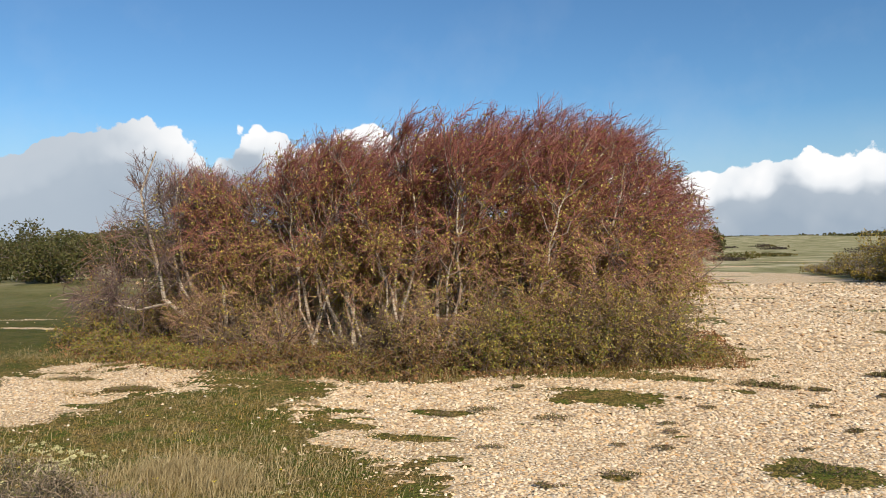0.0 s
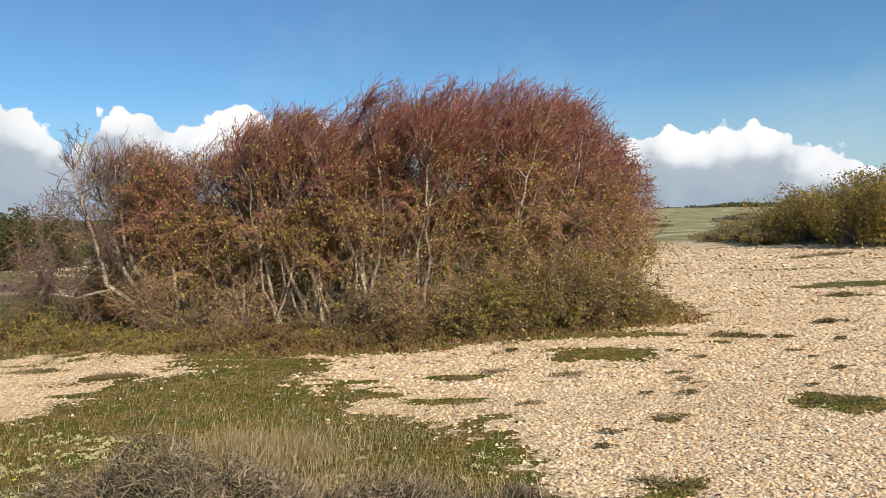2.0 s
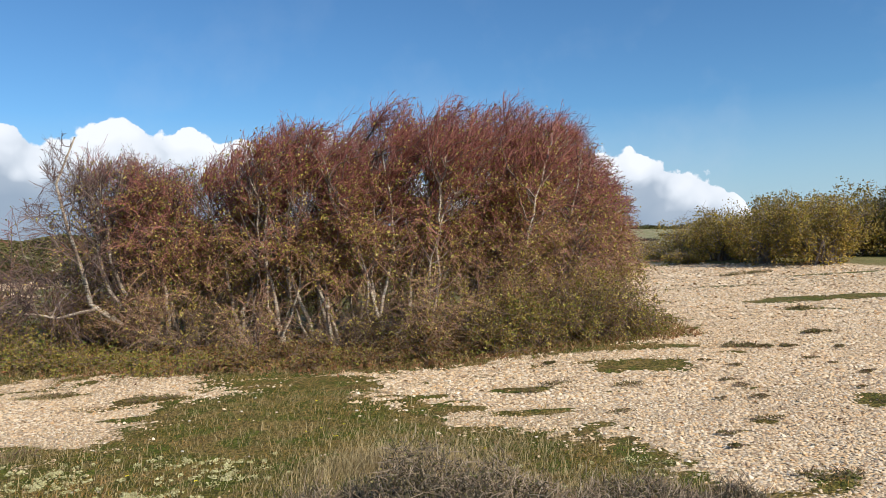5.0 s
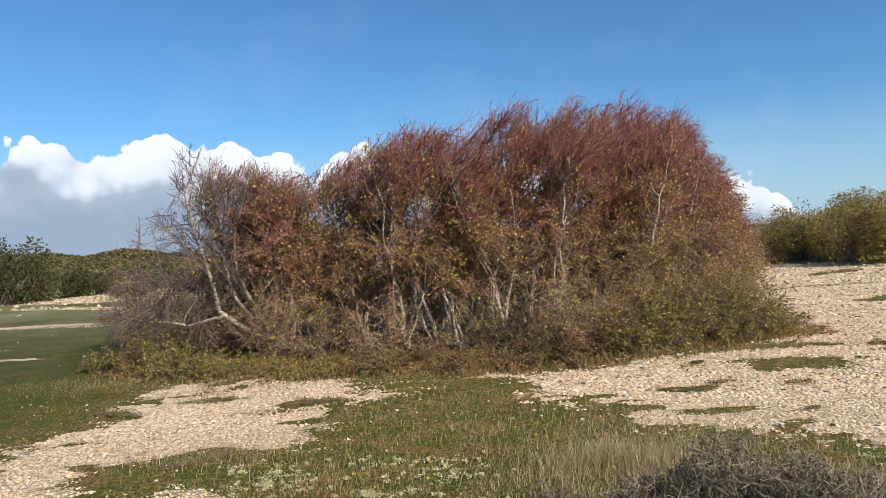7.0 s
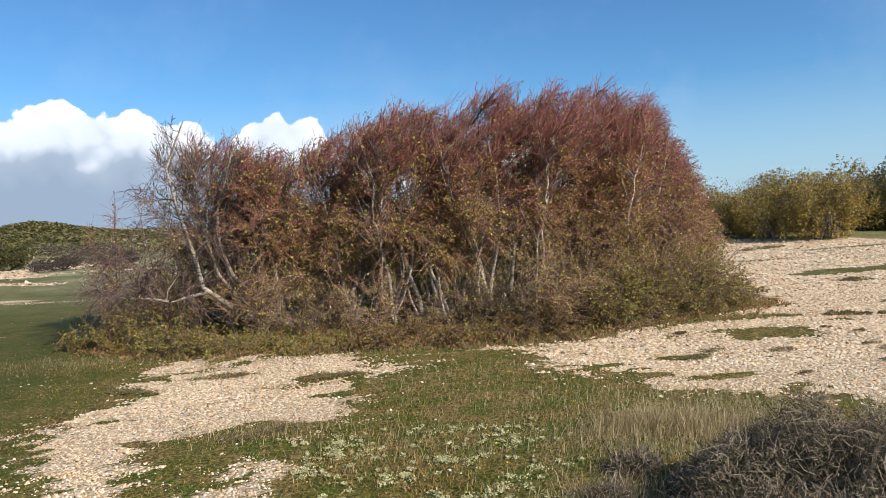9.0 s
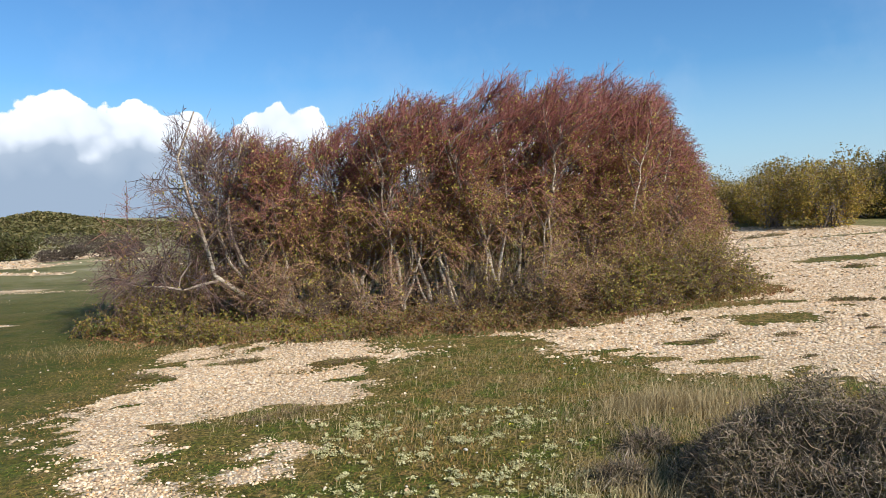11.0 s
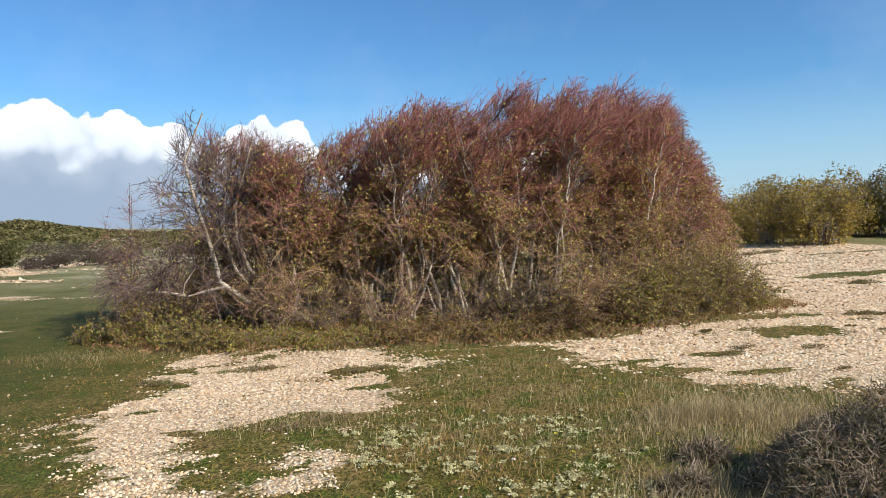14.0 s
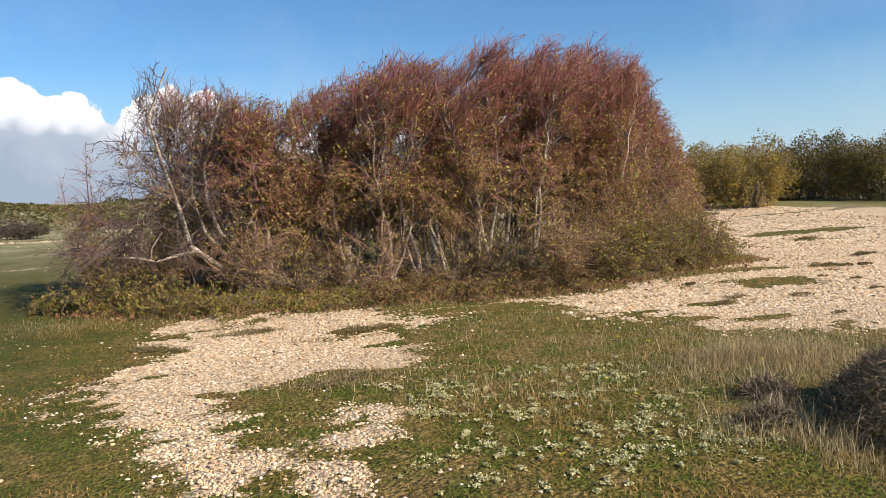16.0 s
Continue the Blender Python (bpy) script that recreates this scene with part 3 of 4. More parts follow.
def stems_of(x, y, lean, n, spread, h, r):
    """n crooked stems from one stool, with k points each."""
    k = 14
    s = np.linspace(0, 1, k)
    P = np.zeros((n, k, 3))
    for i in range(n):
        a = rng.uniform(0, 2 * np.pi)
        dx, dy = lean + spread * math.cos(a), 0.6 * spread * math.sin(a)
        hh = h * rng.uniform(0.75, 1.0)
        kink = np.cumsum(rng.normal(0, 0.042, (k, 2)), 0) * (s > 0)[:, None]
        kink = kink - s[:, None] * kink[-1:] * 0.7
        q, w = rng.uniform(0, 6.28, 2), rng.uniform(4, 9, 2)
        wave = 0.03 * np.sin(w[None] * s[:, None] + q[None]) - 0.03 * np.sin(q)[None]
        foot = 0.22 * spread * np.array([math.cos(a), math.sin(a)]) * np.clip(s * 6, 0, 1)[:, None]
        P[i, :, 0] = x + dx * hh * s ** 1.2 + kink[:, 0] + wave[:, 0] + foot[:, 0]
        P[i, :, 1] = y + dy * hh * s ** 1.2 + kink[:, 1] + wave[:, 1] + foot[:, 1]
        P[i, :, 2] = hh * s - 0.03
    for i in range(n):
        for _ in range(6):
            tip = P[i, -1]
            room = 0.9 * float(crown(tip[0], tip[1]))
            if tip[2] > room:
                P[i] = P[i, :1] + (P[i] - P[i, :1]) * max(0.5, room / tip[2])
    R = r * rng.uniform(0.6, 1.3, (n, 1)) * (1 - 0.82 * s ** 0.8 + 0.25 * np.exp(-s * 14))[None]
    return P, R


def thin(C):
    """Where the thicket lets the light through: between the stems under the dense top, and at its windward end."""
    band = np.clip((C[:, 2] - 1.7) / 0.3, 0, 1) * np.clip((2.75 - C[:, 2]) / 0.3, 0, 1)
    span = np.clip((C[:, 0] + 4.4) / 0.6, 0, 1) * np.clip((2.9 - C[:, 0]) / 0.5, 0, 1)
    g = value_noise(C[:, 0] + 40, C[:, 2] * 1.2 + 7, 1.9) * 0.65 + value_noise(C[:, 0], C[:, 2], 4.5) * 0.35
    end = 0.6 * np.clip((C[:, 0] - 0.45 * (C[:, 1] - 11) - 1.5) / 0.9, 0, 1) * np.clip((C[:, 2] - 0.9) / 0.4, 0, 1)
    return np.maximum(band * span * np.clip((g - 0.44) / 0.12, 0, 1) * 0.88, end)


def sprays(t0, T, wind, bow, size):
    """Flattened twig sprays at t0: a main twig each and seven side twigs in two rows along it."""
    n = len(t0)
    hi = np.clip((t0[:, 2] - 1.6) / 1.2, 0, 1)[:, None]
    end = np.clip((t0[:, 0] - 1.7) / 1.6, 0, 1)[:, None]
    low = np.clip((1.2 - t0[:, 2]) / 0.8, 0, 1)[:, None]
    D = 0.5 * T + rng.normal(0, 0.5, (n, 3)) + hi * (1 - 0.75 * end) * np.array([0.05, 0, 0.6]) + wind * 0.24 * WIND * (0.2 + hi) + end * hi * np.array([0.7, 0, 0.1]) + low * np.array([0, -0.45, -0.1])
    D = unit(D)
    bend = wind * (0.22 + 0.25 * end) * WIND * (0.1 + hi) - (1 - hi) * np.array([0, 0.1, 0.35]) - end * np.array([0, 0, 0.22]) + rng.normal(0, 0.16, (n, 3)) + bow
    L = size * rng.uniform(0.2, 0.46, n)
    W = bent(t0, D, L, 4, bend, 0.035)
    top = crown(W[:, -1, 0], W[:, -1, 1]) * rng.uniform(0.82, 0.985, n)
    rise = W[:, -1, 2] - W[:, 0, 2]
    sc = np.where(rise > 0, np.clip((top - W[:, 0, 2]) / np.maximum(rise, 1e-3), 0.0, 1), 1)
    keep = (sc > 0.3) & (W[:, 0, 2] < top + 0.05) & (rng.random(n) > thin(W[:, 2]))
    W = (W[:, :1] + (W - W[:, :1]) * np.maximum(sc, 0.3)[:, None, None])[keep]
    W[..., 2] = np.maximum(W[..., 2], 0.04)
    n, m = len(W), 7
    src = np.repeat(np.arange(n), m)
    f = np.tile(np.linspace(0.15, 0.92, m), n) + rng.uniform(-0.05, 0.05, n * m)
    s0, T = along(W[src], f)
    plane = unit(np.cross(T, np.repeat(unit(rng.normal(0, 1, (n, 3))), m, 0)))
    hand = np.tile(np.where(np.arange(m) % 2, 1.0, -1.0), n)[:, None]
    D = unit(T + 0.62 * hand * plane + rng.normal(0, 0.2, T.shape))
    S = bent(s0, D, np.linalg.norm(W[src, -1] - W[src, 0], axis=1) * (0.5 - 0.3 * f) * rng.uniform(0.5, 1.35, n * m), 2, 0.1 * wind * WIND + np.zeros(T.shape), 0.05)
    S[..., 2] = np.maximum(S[..., 2], 0.03)
    v, q = tubes(W, np.array([0.0046, 0.0038, 0.0028, 0.0014])[None] * rng.uniform(0.7, 1.35, (n, 1)), 3)
    v2, q2 = tubes(S, np.array([0.0030, 0.0013])[None] * rng.uniform(0.7, 1.35, (n * m, 1)), 3)
    return W, np.concatenate([v, v2]), np.concatenate([q, q2 + len(v)])


def grow(P, R, label, spray_n, leaf_n, bushy=1.0, wind=1.0, clear=0.15, face=False, twig="twig"):
    """A birch on the given stems: trunks, limbs, fine twigs blown by the wind, leaves."""
    x, y = P[0, 0, :2]
    tree = base("birch", x, y, 0, label, "tree", "birches of the thicket")
    trunks = []
    for p, r in zip(P, R):
        v, f = tubes(p[None], r[None], 7)
        trunks.append(child("trunk", mesh_from("trunk", v, f, M["bark"], True), tree, "pale peeling bark"))
    n = len(P)
    # limbs climb steeply and lean with the wind near the top
    nb = 20
    src = np.repeat(np.arange(n), nb)
    fr = rng.uniform(clear, 0.97, n * nb)
    B0, T = along(P[src], fr)
    a = rng.uniform(0, 2 * np.pi, len(src))
    out = np.stack([1.15 * np.cos(a), np.where(face & (fr < 0.6) & (np.sin(a) < 0), 0.6, 1) * np.sin(a), rng.uniform(0.0, 1.3, len(a))], -1)
    D = unit(out + 0.4 * T + 0.25 * wind * WIND)
    Lb = rng.uniform(0.4, 1.25, len(src)) * (1.2 - 0.45 * fr) * bushy
    B = bent(B0, D, Lb, 7, np.stack([0.18 * wind * np.ones(len(src)), 0 * a, rng.uniform(-0.35, 0.4, len(src))], -1), 0.03)
    room = 0.92 * crown(B[:, -1, 0], B[:, -1, 1])
    rise = B[:, -1, 2] - B[:, 0, 2]
    sc = np.where(B[:, -1, 2] > room, np.clip((room - B[:, 0, 2]) / np.maximum(rise, 1e-3), 0.12, 1), 1)
    B = B[:, :1] + (B - B[:, :1]) * sc[:, None, None]
    B[..., 2] = np.maximum(B[..., 2], 0.1)
    s = np.linspace(0, 1, 7)
    RB = (0.0095 * rng.uniform(0.6, 1.4, len(src)))[:, None] * (1 - 0.72 * s)[None]
    if face:
        for j in range(len(B)):
            v, f = tubes(B[j:j + 1], RB[j:j + 1], 4)
            child("branch", mesh_from("branch", v, f, M["limb"]), trunks[src[j]])
    else:
        v, f = tubes(B, RB, 4)
        child("branchwork", mesh_from("branchwork", v, f, M["limb"]), tree, "", "stuff")
    # twig sprays, those of one limb swept alike
    src = rng.integers(0, len(B), spray_n)
    bow = rng.normal(0, 0.22, (len(B), 3))[src]
    t0, T = along(B[src], rng.uniform(0.15, 1.0, spray_n) ** 0.7)
    W, v, f = sprays(t0, T, wind, bow, bushy)
    child("crown", mesh_from("crown", v, f, M[twig]), tree, "fine red-brown twigs" if twig == "twig" else "fine grey-brown bare twigs", "stuff")
    # leaves, thick below and thin above
    src = rng.integers(0, len(W), leaf_n * 2)
    C, _ = along(W[src], rng.uniform(0.2, 1, leaf_n * 2))
    keep = rng.random(leaf_n * 2) * (1 + 1.2 * np.clip(C[:, 0] - 1.6, 0, 1) * (C[:, 2] > 1.0)) < np.interp(C[:, 2], [0, 1.0, 2.0, 2.8, 3.6], [0.8, 0.8, 0.6, 0.22, 0.03])
    C = C[keep] + rng.normal(0, 0.035, (keep.sum(), 3))
    if len(C):
        child("foliage", leaf_mesh("foliage", C, 0.021, M["birch_leaf"], 0.2), tree, "sparse ochre and olive autumn leaves", "stuff")
    return tree


def build_thicket():
    # the leaning birch at the open end, with its low side branch
    lean = np.array([[(-4.3, 11.4, 0.0), (-4.85, 11.1, 0.33), (-5.36, 10.9, 0.78), (-5.45, 10.9, 1.25), (-5.66, 10.9, 2.0), (-5.78, 10.9, 2.6), (-5.5, 10.95, 3.3)]])
    side = np.array([[(-5.3, 10.9, 0.70), (-5.55, 10.85, 0.66), (-5.8, 10.8, 0.60), (-6.1, 10.75, 0.68), (-6.4, 10.7, 0.70), (-6.7, 10.7, 0.78), (-7.0, 10.7, 0.95)]])
    R = 0.052 * (1 - 0.78 * np.linspace(0, 1, 7))[None]
    grow(np.concatenate([lean, side]), np.concatenate([R, R * 0.5]), "pale birch leaning over low with a sparse twiggy crown", 520, 140, 1.4, -0.5, 0.35, True, "bare_twig")
    fan = np.array([[(-4.1, 11.2, 0), (-4.5, 11.15, 0.4), (-4.95, 11.1, 0.95), (-5.1, 11.05, 1.4), (-5.1, 11, 1.9), (-4.95, 11, 2.4), (-4.8, 11, 2.9)],
                    [(-4.1, 11.2, 0), (-4.22, 11.15, 0.4), (-4.25, 11.1, 0.8), (-4.5, 11.1, 1.25), (-4.6, 11.1, 1.7), (-4.45, 11.1, 2.3), (-4.4, 11.1, 2.8)],
                    [(-4.05, 11.2, 0), (-4.4, 11.2, 0.75), (-4.28, 11.2, 1.1), (-4.2, 11.2, 1.4), (-4.2, 11.2, 2.0), (-4.1, 11.2, 2.4), (-3.95, 11.2, 2.8)],
                    [(-4.1, 11.2, 0), (-4.55, 11.15, 0.32), (-4.9, 11.1, 0.6), (-5.15, 11.1, 0.95), (-5.3, 11.1, 1.5), (-5.25, 11.1, 2.1), (-5.2, 11.1, 2.7)]])
    grow(fan, np.repeat(R * 0.8, 4, 0), "pale many-stemmed birch with trunks fanning from one base", 420, 600, 1.0, 0.3, 0.4, True, "bare_twig")
    # clear pale stems along the sunny front
    for x, y, lean, n in ((-3.78, 11.0, 0.0, 2), (-3.16, 10.95, 0.0, 3), (-2.5, 10.6, -0.03, 4), (-2.05, 10.65, -0.1, 3), (-1.7, 10.35, -0.06, 3), (-1.05, 10.4, -0.1, 4), (-0.4, 10.5, 0.08, 3), (0.15, 11.0, 0.4, 3), (0.85, 10.8, 0.2, 3), (1.6, 10.9, 0.25, 3)):
        P, R = stems_of(x, y, lean, n, 0.2, 0.94 * float(crown(x, y + 0.5)), 0.032)
        grow(P, R, "birch with clear pale stems and a red-brown wind-blown crown", 520, 3000, 1.0, 1.0, 0.25, True)
    for x, y in ((2.4, 12.3), (2.75, 12.9), (2.0, 11.6), (2.95, 12.5)):
        P, R = stems_of(x, y, 0.16, 3, 0.12, 3.2, 0.03)
        grow(P, R, "birch at the open end, its twigs streaming out on the wind", 560, 900, 0.95, 1.5, 0.4)
    # the rest of the thicket
    for i in range(34):
        ridge = i < 17
        x = -5.6 + 8.3 * (i / 16 if ridge else (i * 0.618034) % 1.0)
        y = front(x) + (2.3 if ridge else (2.1 if x < -3.6 else 1.2) + (1.5 if x < -3.6 else 2.3) * ((i * 0.381 + 0.2) % 1.0))
        x += rng.uniform(-0.15, 0.15)
        h = 0.93 * crown(np.array(x), np.array(y))
        P, R = stems_of(x, y, 0.05 + 0.03 * (x + 1.5), int(rng.integers(2, 4)), 0.26, float(h), 0.034)
        sparse = float(np.interp(x, [-5.6, -4.7, -3.4], [0.35, 0.5, 0.9])) * (1.0 if ridge else 0.9)
        grow(P, R, "wind-shaped birch with pale stems and a dense red-brown crown" if sparse > 0.6 else "thin birch with pale stems and sparse red-brown twigs",
             int(720 * sparse), int((4600 if x > -0.4 else 3600) * sparse), 1.0, 1.0 if x > -4 else 0.6, 0.42 if x > 1.7 else 0.12 if i % 3 == 1 else 0.3, twig="twig" if x > -4.7 else "bare_twig")
    # two more close the crown behind the fanning trunks
    state = rng.bit_generator.state
    for x, y in ((-3.45, 11.5), (-3.0, 11.9)):
        P, R = stems_of(x, y, 0.02, 3, 0.3, 0.93 * float(crown(x, y)), 0.03)
        grow(P, R, "wind-shaped birch with pale stems and a dense red-brown crown", 560, 2000, 1.0, 0.8, 0.3)
    rng.bit_generator.state = state


build_thicket()


def shrub(name, x, y, rx, ry, h, leaf, wood, leaf_n, leaf_size, label, category, group="", stems=9, lobes=9, twig_n=400, lean=0.0, reach=0.0):
    """A rounded shrub: bent stems from one base, twigs and clumps of leaves on uneven lobes."""
    z0 = float(height(np.array(x), np.array(y)))
    ob = base(name, x, y, z0, label, category, group)
    a = rng.uniform(0, 2 * np.pi, lobes)
    q = np.sqrt(rng.uniform(0, 1, lobes)) * 0.75
    cz = rng.uniform(0.14, 0.72, lobes) * (1 - 0.45 * q)
    C = np.stack([x + lean * cz * h + rx * q * np.cos(a), y + ry * q * np.sin(a), z0 + h * cz], -1)
    k = 3.0 / math.sqrt(lobes)
    S = np.stack([rx * k * rng.uniform(0.3, 0.5, lobes), ry * k * rng.uniform(0.3, 0.5, lobes), h * (0.4 + 0.6 * k) * rng.uniform(0.24, 0.36, lobes)], -1)
    k = 5
    o = rng.integers(0, lobes, stems)
    s = np.linspace(0, 1, k)
    root = np.stack([x + rng.normal(0, 0.12 * rx, stems), y + rng.normal(0, 0.12 * ry, stems), np.full(stems, z0 - 0.03)], -1)
    tip = C[o] + rng.normal(0, 0.3, (stems, 3)) * S[o]
    P = root[:, None] + (tip - root)[:, None] * s[None, :, None]
    P[..., 2] += np.sin(s * np.pi)[None] * 0.12 * h
    R = (0.012 * h * rng.uniform(0.6, 1.2, stems))[:, None] * (1 - 0.7 * s)[None]
    v, f = tubes(P, R, 5)
    child("branchwork", mesh_from("branchwork", v, f, wood), ob, "", "stuff")
    o = rng.integers(0, lobes, twig_n)
    n = unit(rng.normal(0, 1, (twig_n, 3)) + np.array([0, 0, 0.5]))
    t0 = C[o] + n * S[o] * rng.uniform(0.2, 0.8, (twig_n, 1))
    W = bent(t0, unit(n + rng.normal(0, 0.5, (twig_n, 3)) + np.array([0.1, 0, 0.2])), (reach or 0.1 + 0.07 * h) * rng.uniform(0.6, 1.5, twig_n), 2, np.zeros((twig_n, 3)), 0.05)
    W[..., 2] = np.maximum(W[..., 2], z0 + 0.03)
    v, f = tubes(W, np.array([[0.0035, 0.0015]]) * np.ones((twig_n, 1)) * max(1.0, leaf_size / 0.03), 3)
    child("spray", mesh_from("spray", v, f, wood), ob, "", "stuff")
    if leaf_n:
        o = rng.integers(0, lobes, leaf_n)
        n = unit(rng.normal(0, 1, (leaf_n, 3)))
        p = C[o] + n * S[o] * (rng.uniform(0.35, 1, (leaf_n, 1)) ** 0.4) * (1 + 0.14 * np.sin(7 * n[:, :1] + 5 * n[:, 1:2]) * np.sin(6 * n[:, 2:]))
        p = p[p[:, 2] > z0 + 0.02]
        child("foliage", leaf_mesh("foliage", p, leaf_size, leaf, 0.5), ob, "", "stuff")
    return ob


def sapling(name, x, y, spread, h, n, twig_n, leaf_n, leaf, label, group, flow=(0.25, -0.1)):
    """Young growth: thin stems fanning from one root, fine twigs along them, leaves along the twigs."""
    z0 = float(height(np.array(x), np.array(y)))
    ob = base(name, x, y, z0, label, "shrub", group)
    a, q = rng.uniform(0, 2 * np.pi, n), np.sqrt(rng.uniform(0, 1, n))
    root = np.stack([x + 0.12 * spread * rng.normal(0, 1, n), y + 0.12 * spread * rng.normal(0, 1, n), np.full(n, z0 - 0.02)], -1)
    out = np.stack([spread * (q * np.cos(a) + 0.4 * flow[0]), spread * (q * np.sin(a) + 0.4 * flow[1]), h * (1.05 - 0.55 * q ** 2) * rng.uniform(0.65, 1.1, n)], -1)
    s = np.linspace(0, 1, 6)
    P = root[:, None] + out[:, None] * np.stack([s ** 1.4, s ** 1.4, s ** 0.85], -1)[None] + np.cumsum(rng.normal(0, 0.022, (n, 6, 3)) * (s > 0)[None, :, None], 1)
    P[..., 2] = np.maximum(P[..., 2], z0 - 0.02)
    v, f = tubes(P, (0.0055 * (0.6 + 0.5 * h) * rng.uniform(0.6, 1.3, n))[:, None] * (1 - 0.75 * s)[None], 4)
    child("branchwork", mesh_from("branchwork", v, f, M["limb"]), ob, "", "stuff")
    src = rng.integers(0, n, twig_n)
    t0, T = along(P[src], rng.uniform(0.12, 1, twig_n) ** 0.8)
    D = unit(T + rng.normal(0, 0.6, (twig_n, 3)) + np.array([flow[0], flow[1], 0.1]))
    W = bent(t0, D, rng.uniform(0.1, 0.34, twig_n) * (0.6 + 0.4 * min(h, 1.2)), 2, np.array([[0.1, -0.05, -0.45]]) + rng.normal(0, 0.25, (twig_n, 3)), 0.06)
    W[..., 2] = np.maximum(W[..., 2], z0 + 0.015)
    v, f = tubes(W, np.array([[0.003, 0.0014]]) * rng.uniform(0.7, 1.3, (twig_n, 1)), 3)
    child("spray", mesh_from("spray", v, f, M["twig" if h > 1.0 else "undergrowth"]), ob, "", "stuff")
    C, _ = along(W[rng.integers(0, twig_n, leaf_n)], rng.uniform(0.2, 1, leaf_n))
    C = C + rng.normal(0, 0.015, C.shape)
    C[:, 2] = np.maximum(C[:, 2], z0 + 0.01)
    child("foliage", leaf_mesh("foliage", C, 0.02, leaf, 0.2), ob, "", "stuff")
    return ob


def build_skirt():
    """Low leafy scrub along the foot of the birches, and young growth among their stems."""
    for i in range(46):
        x = -7.2 + 10.4 * i / 45 + rng.uniform(-0.2, 0.2)
        y = float(front(x)) + rng.uniform(0.05, 0.8)
        h = np.interp(x, [-7.2, -6.2, -5.3, -4.3, -1.5, 0.0, 1.5, 2.6, 3.8], [0.45, 0.55, 0.32, 0.14, 0.18, 0.55, 0.72, 0.6, 0.4]) * np.exp(rng.normal(0, 0.25))
        sapling("low_shrub", x, y, 0.42, h, 12, int(110 + 130 * h), int(330 + 800 * h), M["red_leaf"] if -3.3 < x < 0.2 else M["shrub_leaf"], "low red-brown scrub at the foot of the birches" if -3.3 < x < 0.2 else "low olive-leaved scrub at the foot of the birches", "scrub under the birches")
    # rough grass and bramble leaves under the clear stems
    n = 15000
    x = rng.uniform(-7.3, 3.9, n)
    y = front(x) + rng.uniform(-0.2, 1.0, n) + rng.uniform(0, 1.6, n) * (rng.random(n) < 0.5)
    h = (0.02 + 0.13 * value_noise(x, y, 1.7) ** 2) * rng.uniform(0.4, 1.5, n)
    blades("rough_grass", x, y, h, 0.005, M["rough"], "rough olive and brown grass among the birch stems", "grass", 1.3)
    n = 9000
    x = rng.uniform(-7.3, 3.6, n)
    y = front(x) + rng.uniform(-0.1, 1.9, n)
    z = height(x, y) + 0.02 + 0.3 * np.clip(value_noise(x, y, 2.2) - 0.25, 0, 1) * rng.uniform(0, 1, n)
    tagged(new("bramble", leaf_mesh("bramble", np.stack([x, y, z], -1), 0.02, M["shrub_leaf"], 0.7)), "low creeping bramble leaves under the birches", "bramble", kind="stuff")
    for i in range(40):
        x = -7.0 + 9.8 * i / 39 + rng.uniform(-0.2, 0.2)
        y = float(front(x)) + rng.uniform(0.5, 1.5) + (0.6 if -4.5 < x < -0.6 else 1.0 if -6.6 < x <= -4.5 else 0)
        h = np.interp(x, [-7, -6.2, -5.2, -4, -1.5, 0.2, 1.2, 2.2, 3.2], [0.9, 1.3, 1.35, 0.9, 0.8, 1.2, 1.5, 1.15, 0.6]) * rng.uniform(0.5, 1.3)
        rich = np.interp(x, [-7, -5.5, -4.5, -1.5, 0.3, 3], [1.0, 0.7, 0.35, 0.4, 1.0, 0.9])
        sapling("young_birch", x, y, 0.5, h, 12, int(420 * h), int(700 * h * rich), M["birch_leaf"] if x > -4.5 else M["shrub_leaf"], "twiggy young birch with olive and yellow leaves among the stems", "young growth among the birches")
    for x, y, h in ((-6.75, 11.3, 2.35), (-6.35, 11.9, 1.9), (-6.0, 11.6, 1.7), (-5.5, 11.9, 1.8), (-6.6, 10.9, 1.2)):
        sapling("bare_sapling", x, y, 0.45, h, 7, 300, 120 if h > 1.8 else 500, M["shrub_leaf"], "thin bare birch sapling with dark twigs at the open end", "young growth among the birches", (-0.05, 0.0))
    for i in range(15):
        x = -5.6 + 8.4 * i / 14 + rng.uniform(-0.2, 0.2)
        sapling("young_birch", x, float(front(x)) + rng.uniform(2.4, 3.6), 0.6, rng.uniform(1.0, 1.7), 12, 400, 450, M["birch_leaf"], "twiggy young birch with olive and yellow leaves among the stems", "young growth among the birches")
    for i in range(14):
        x = 0.4 + 2.45 * i / 13
        sapling("birch_shoot", x, float(front(x)) + rng.uniform(0.15, 0.5), 0.35, rng.uniform(0.5, 1.0), 12, 260, 420, M["birch_leaf"], "leafy birch shoots hanging over the turf edge", "shoots before the birches", (0.3, -0.3))
    # fallen leaves under the birches
    n = 16000
    x = rng.uniform(-7.2, 3.8, n)
    y = front(x) + rng.uniform(-0.1, 3.6, n) - np.abs(rng.normal(0, 0.3, n)) * (rng.random(n) < 0.35)
    tagged(new("leaf_litter", leaf_mesh("leaf_litter", np.stack([x, y, height(x, y) + rng.uniform(0.005, 0.05, n)], -1), 0.026, M["litter"], 1.5)), "red-brown fallen leaves under the birches", "litter", kind="stuff")


build_skirt()


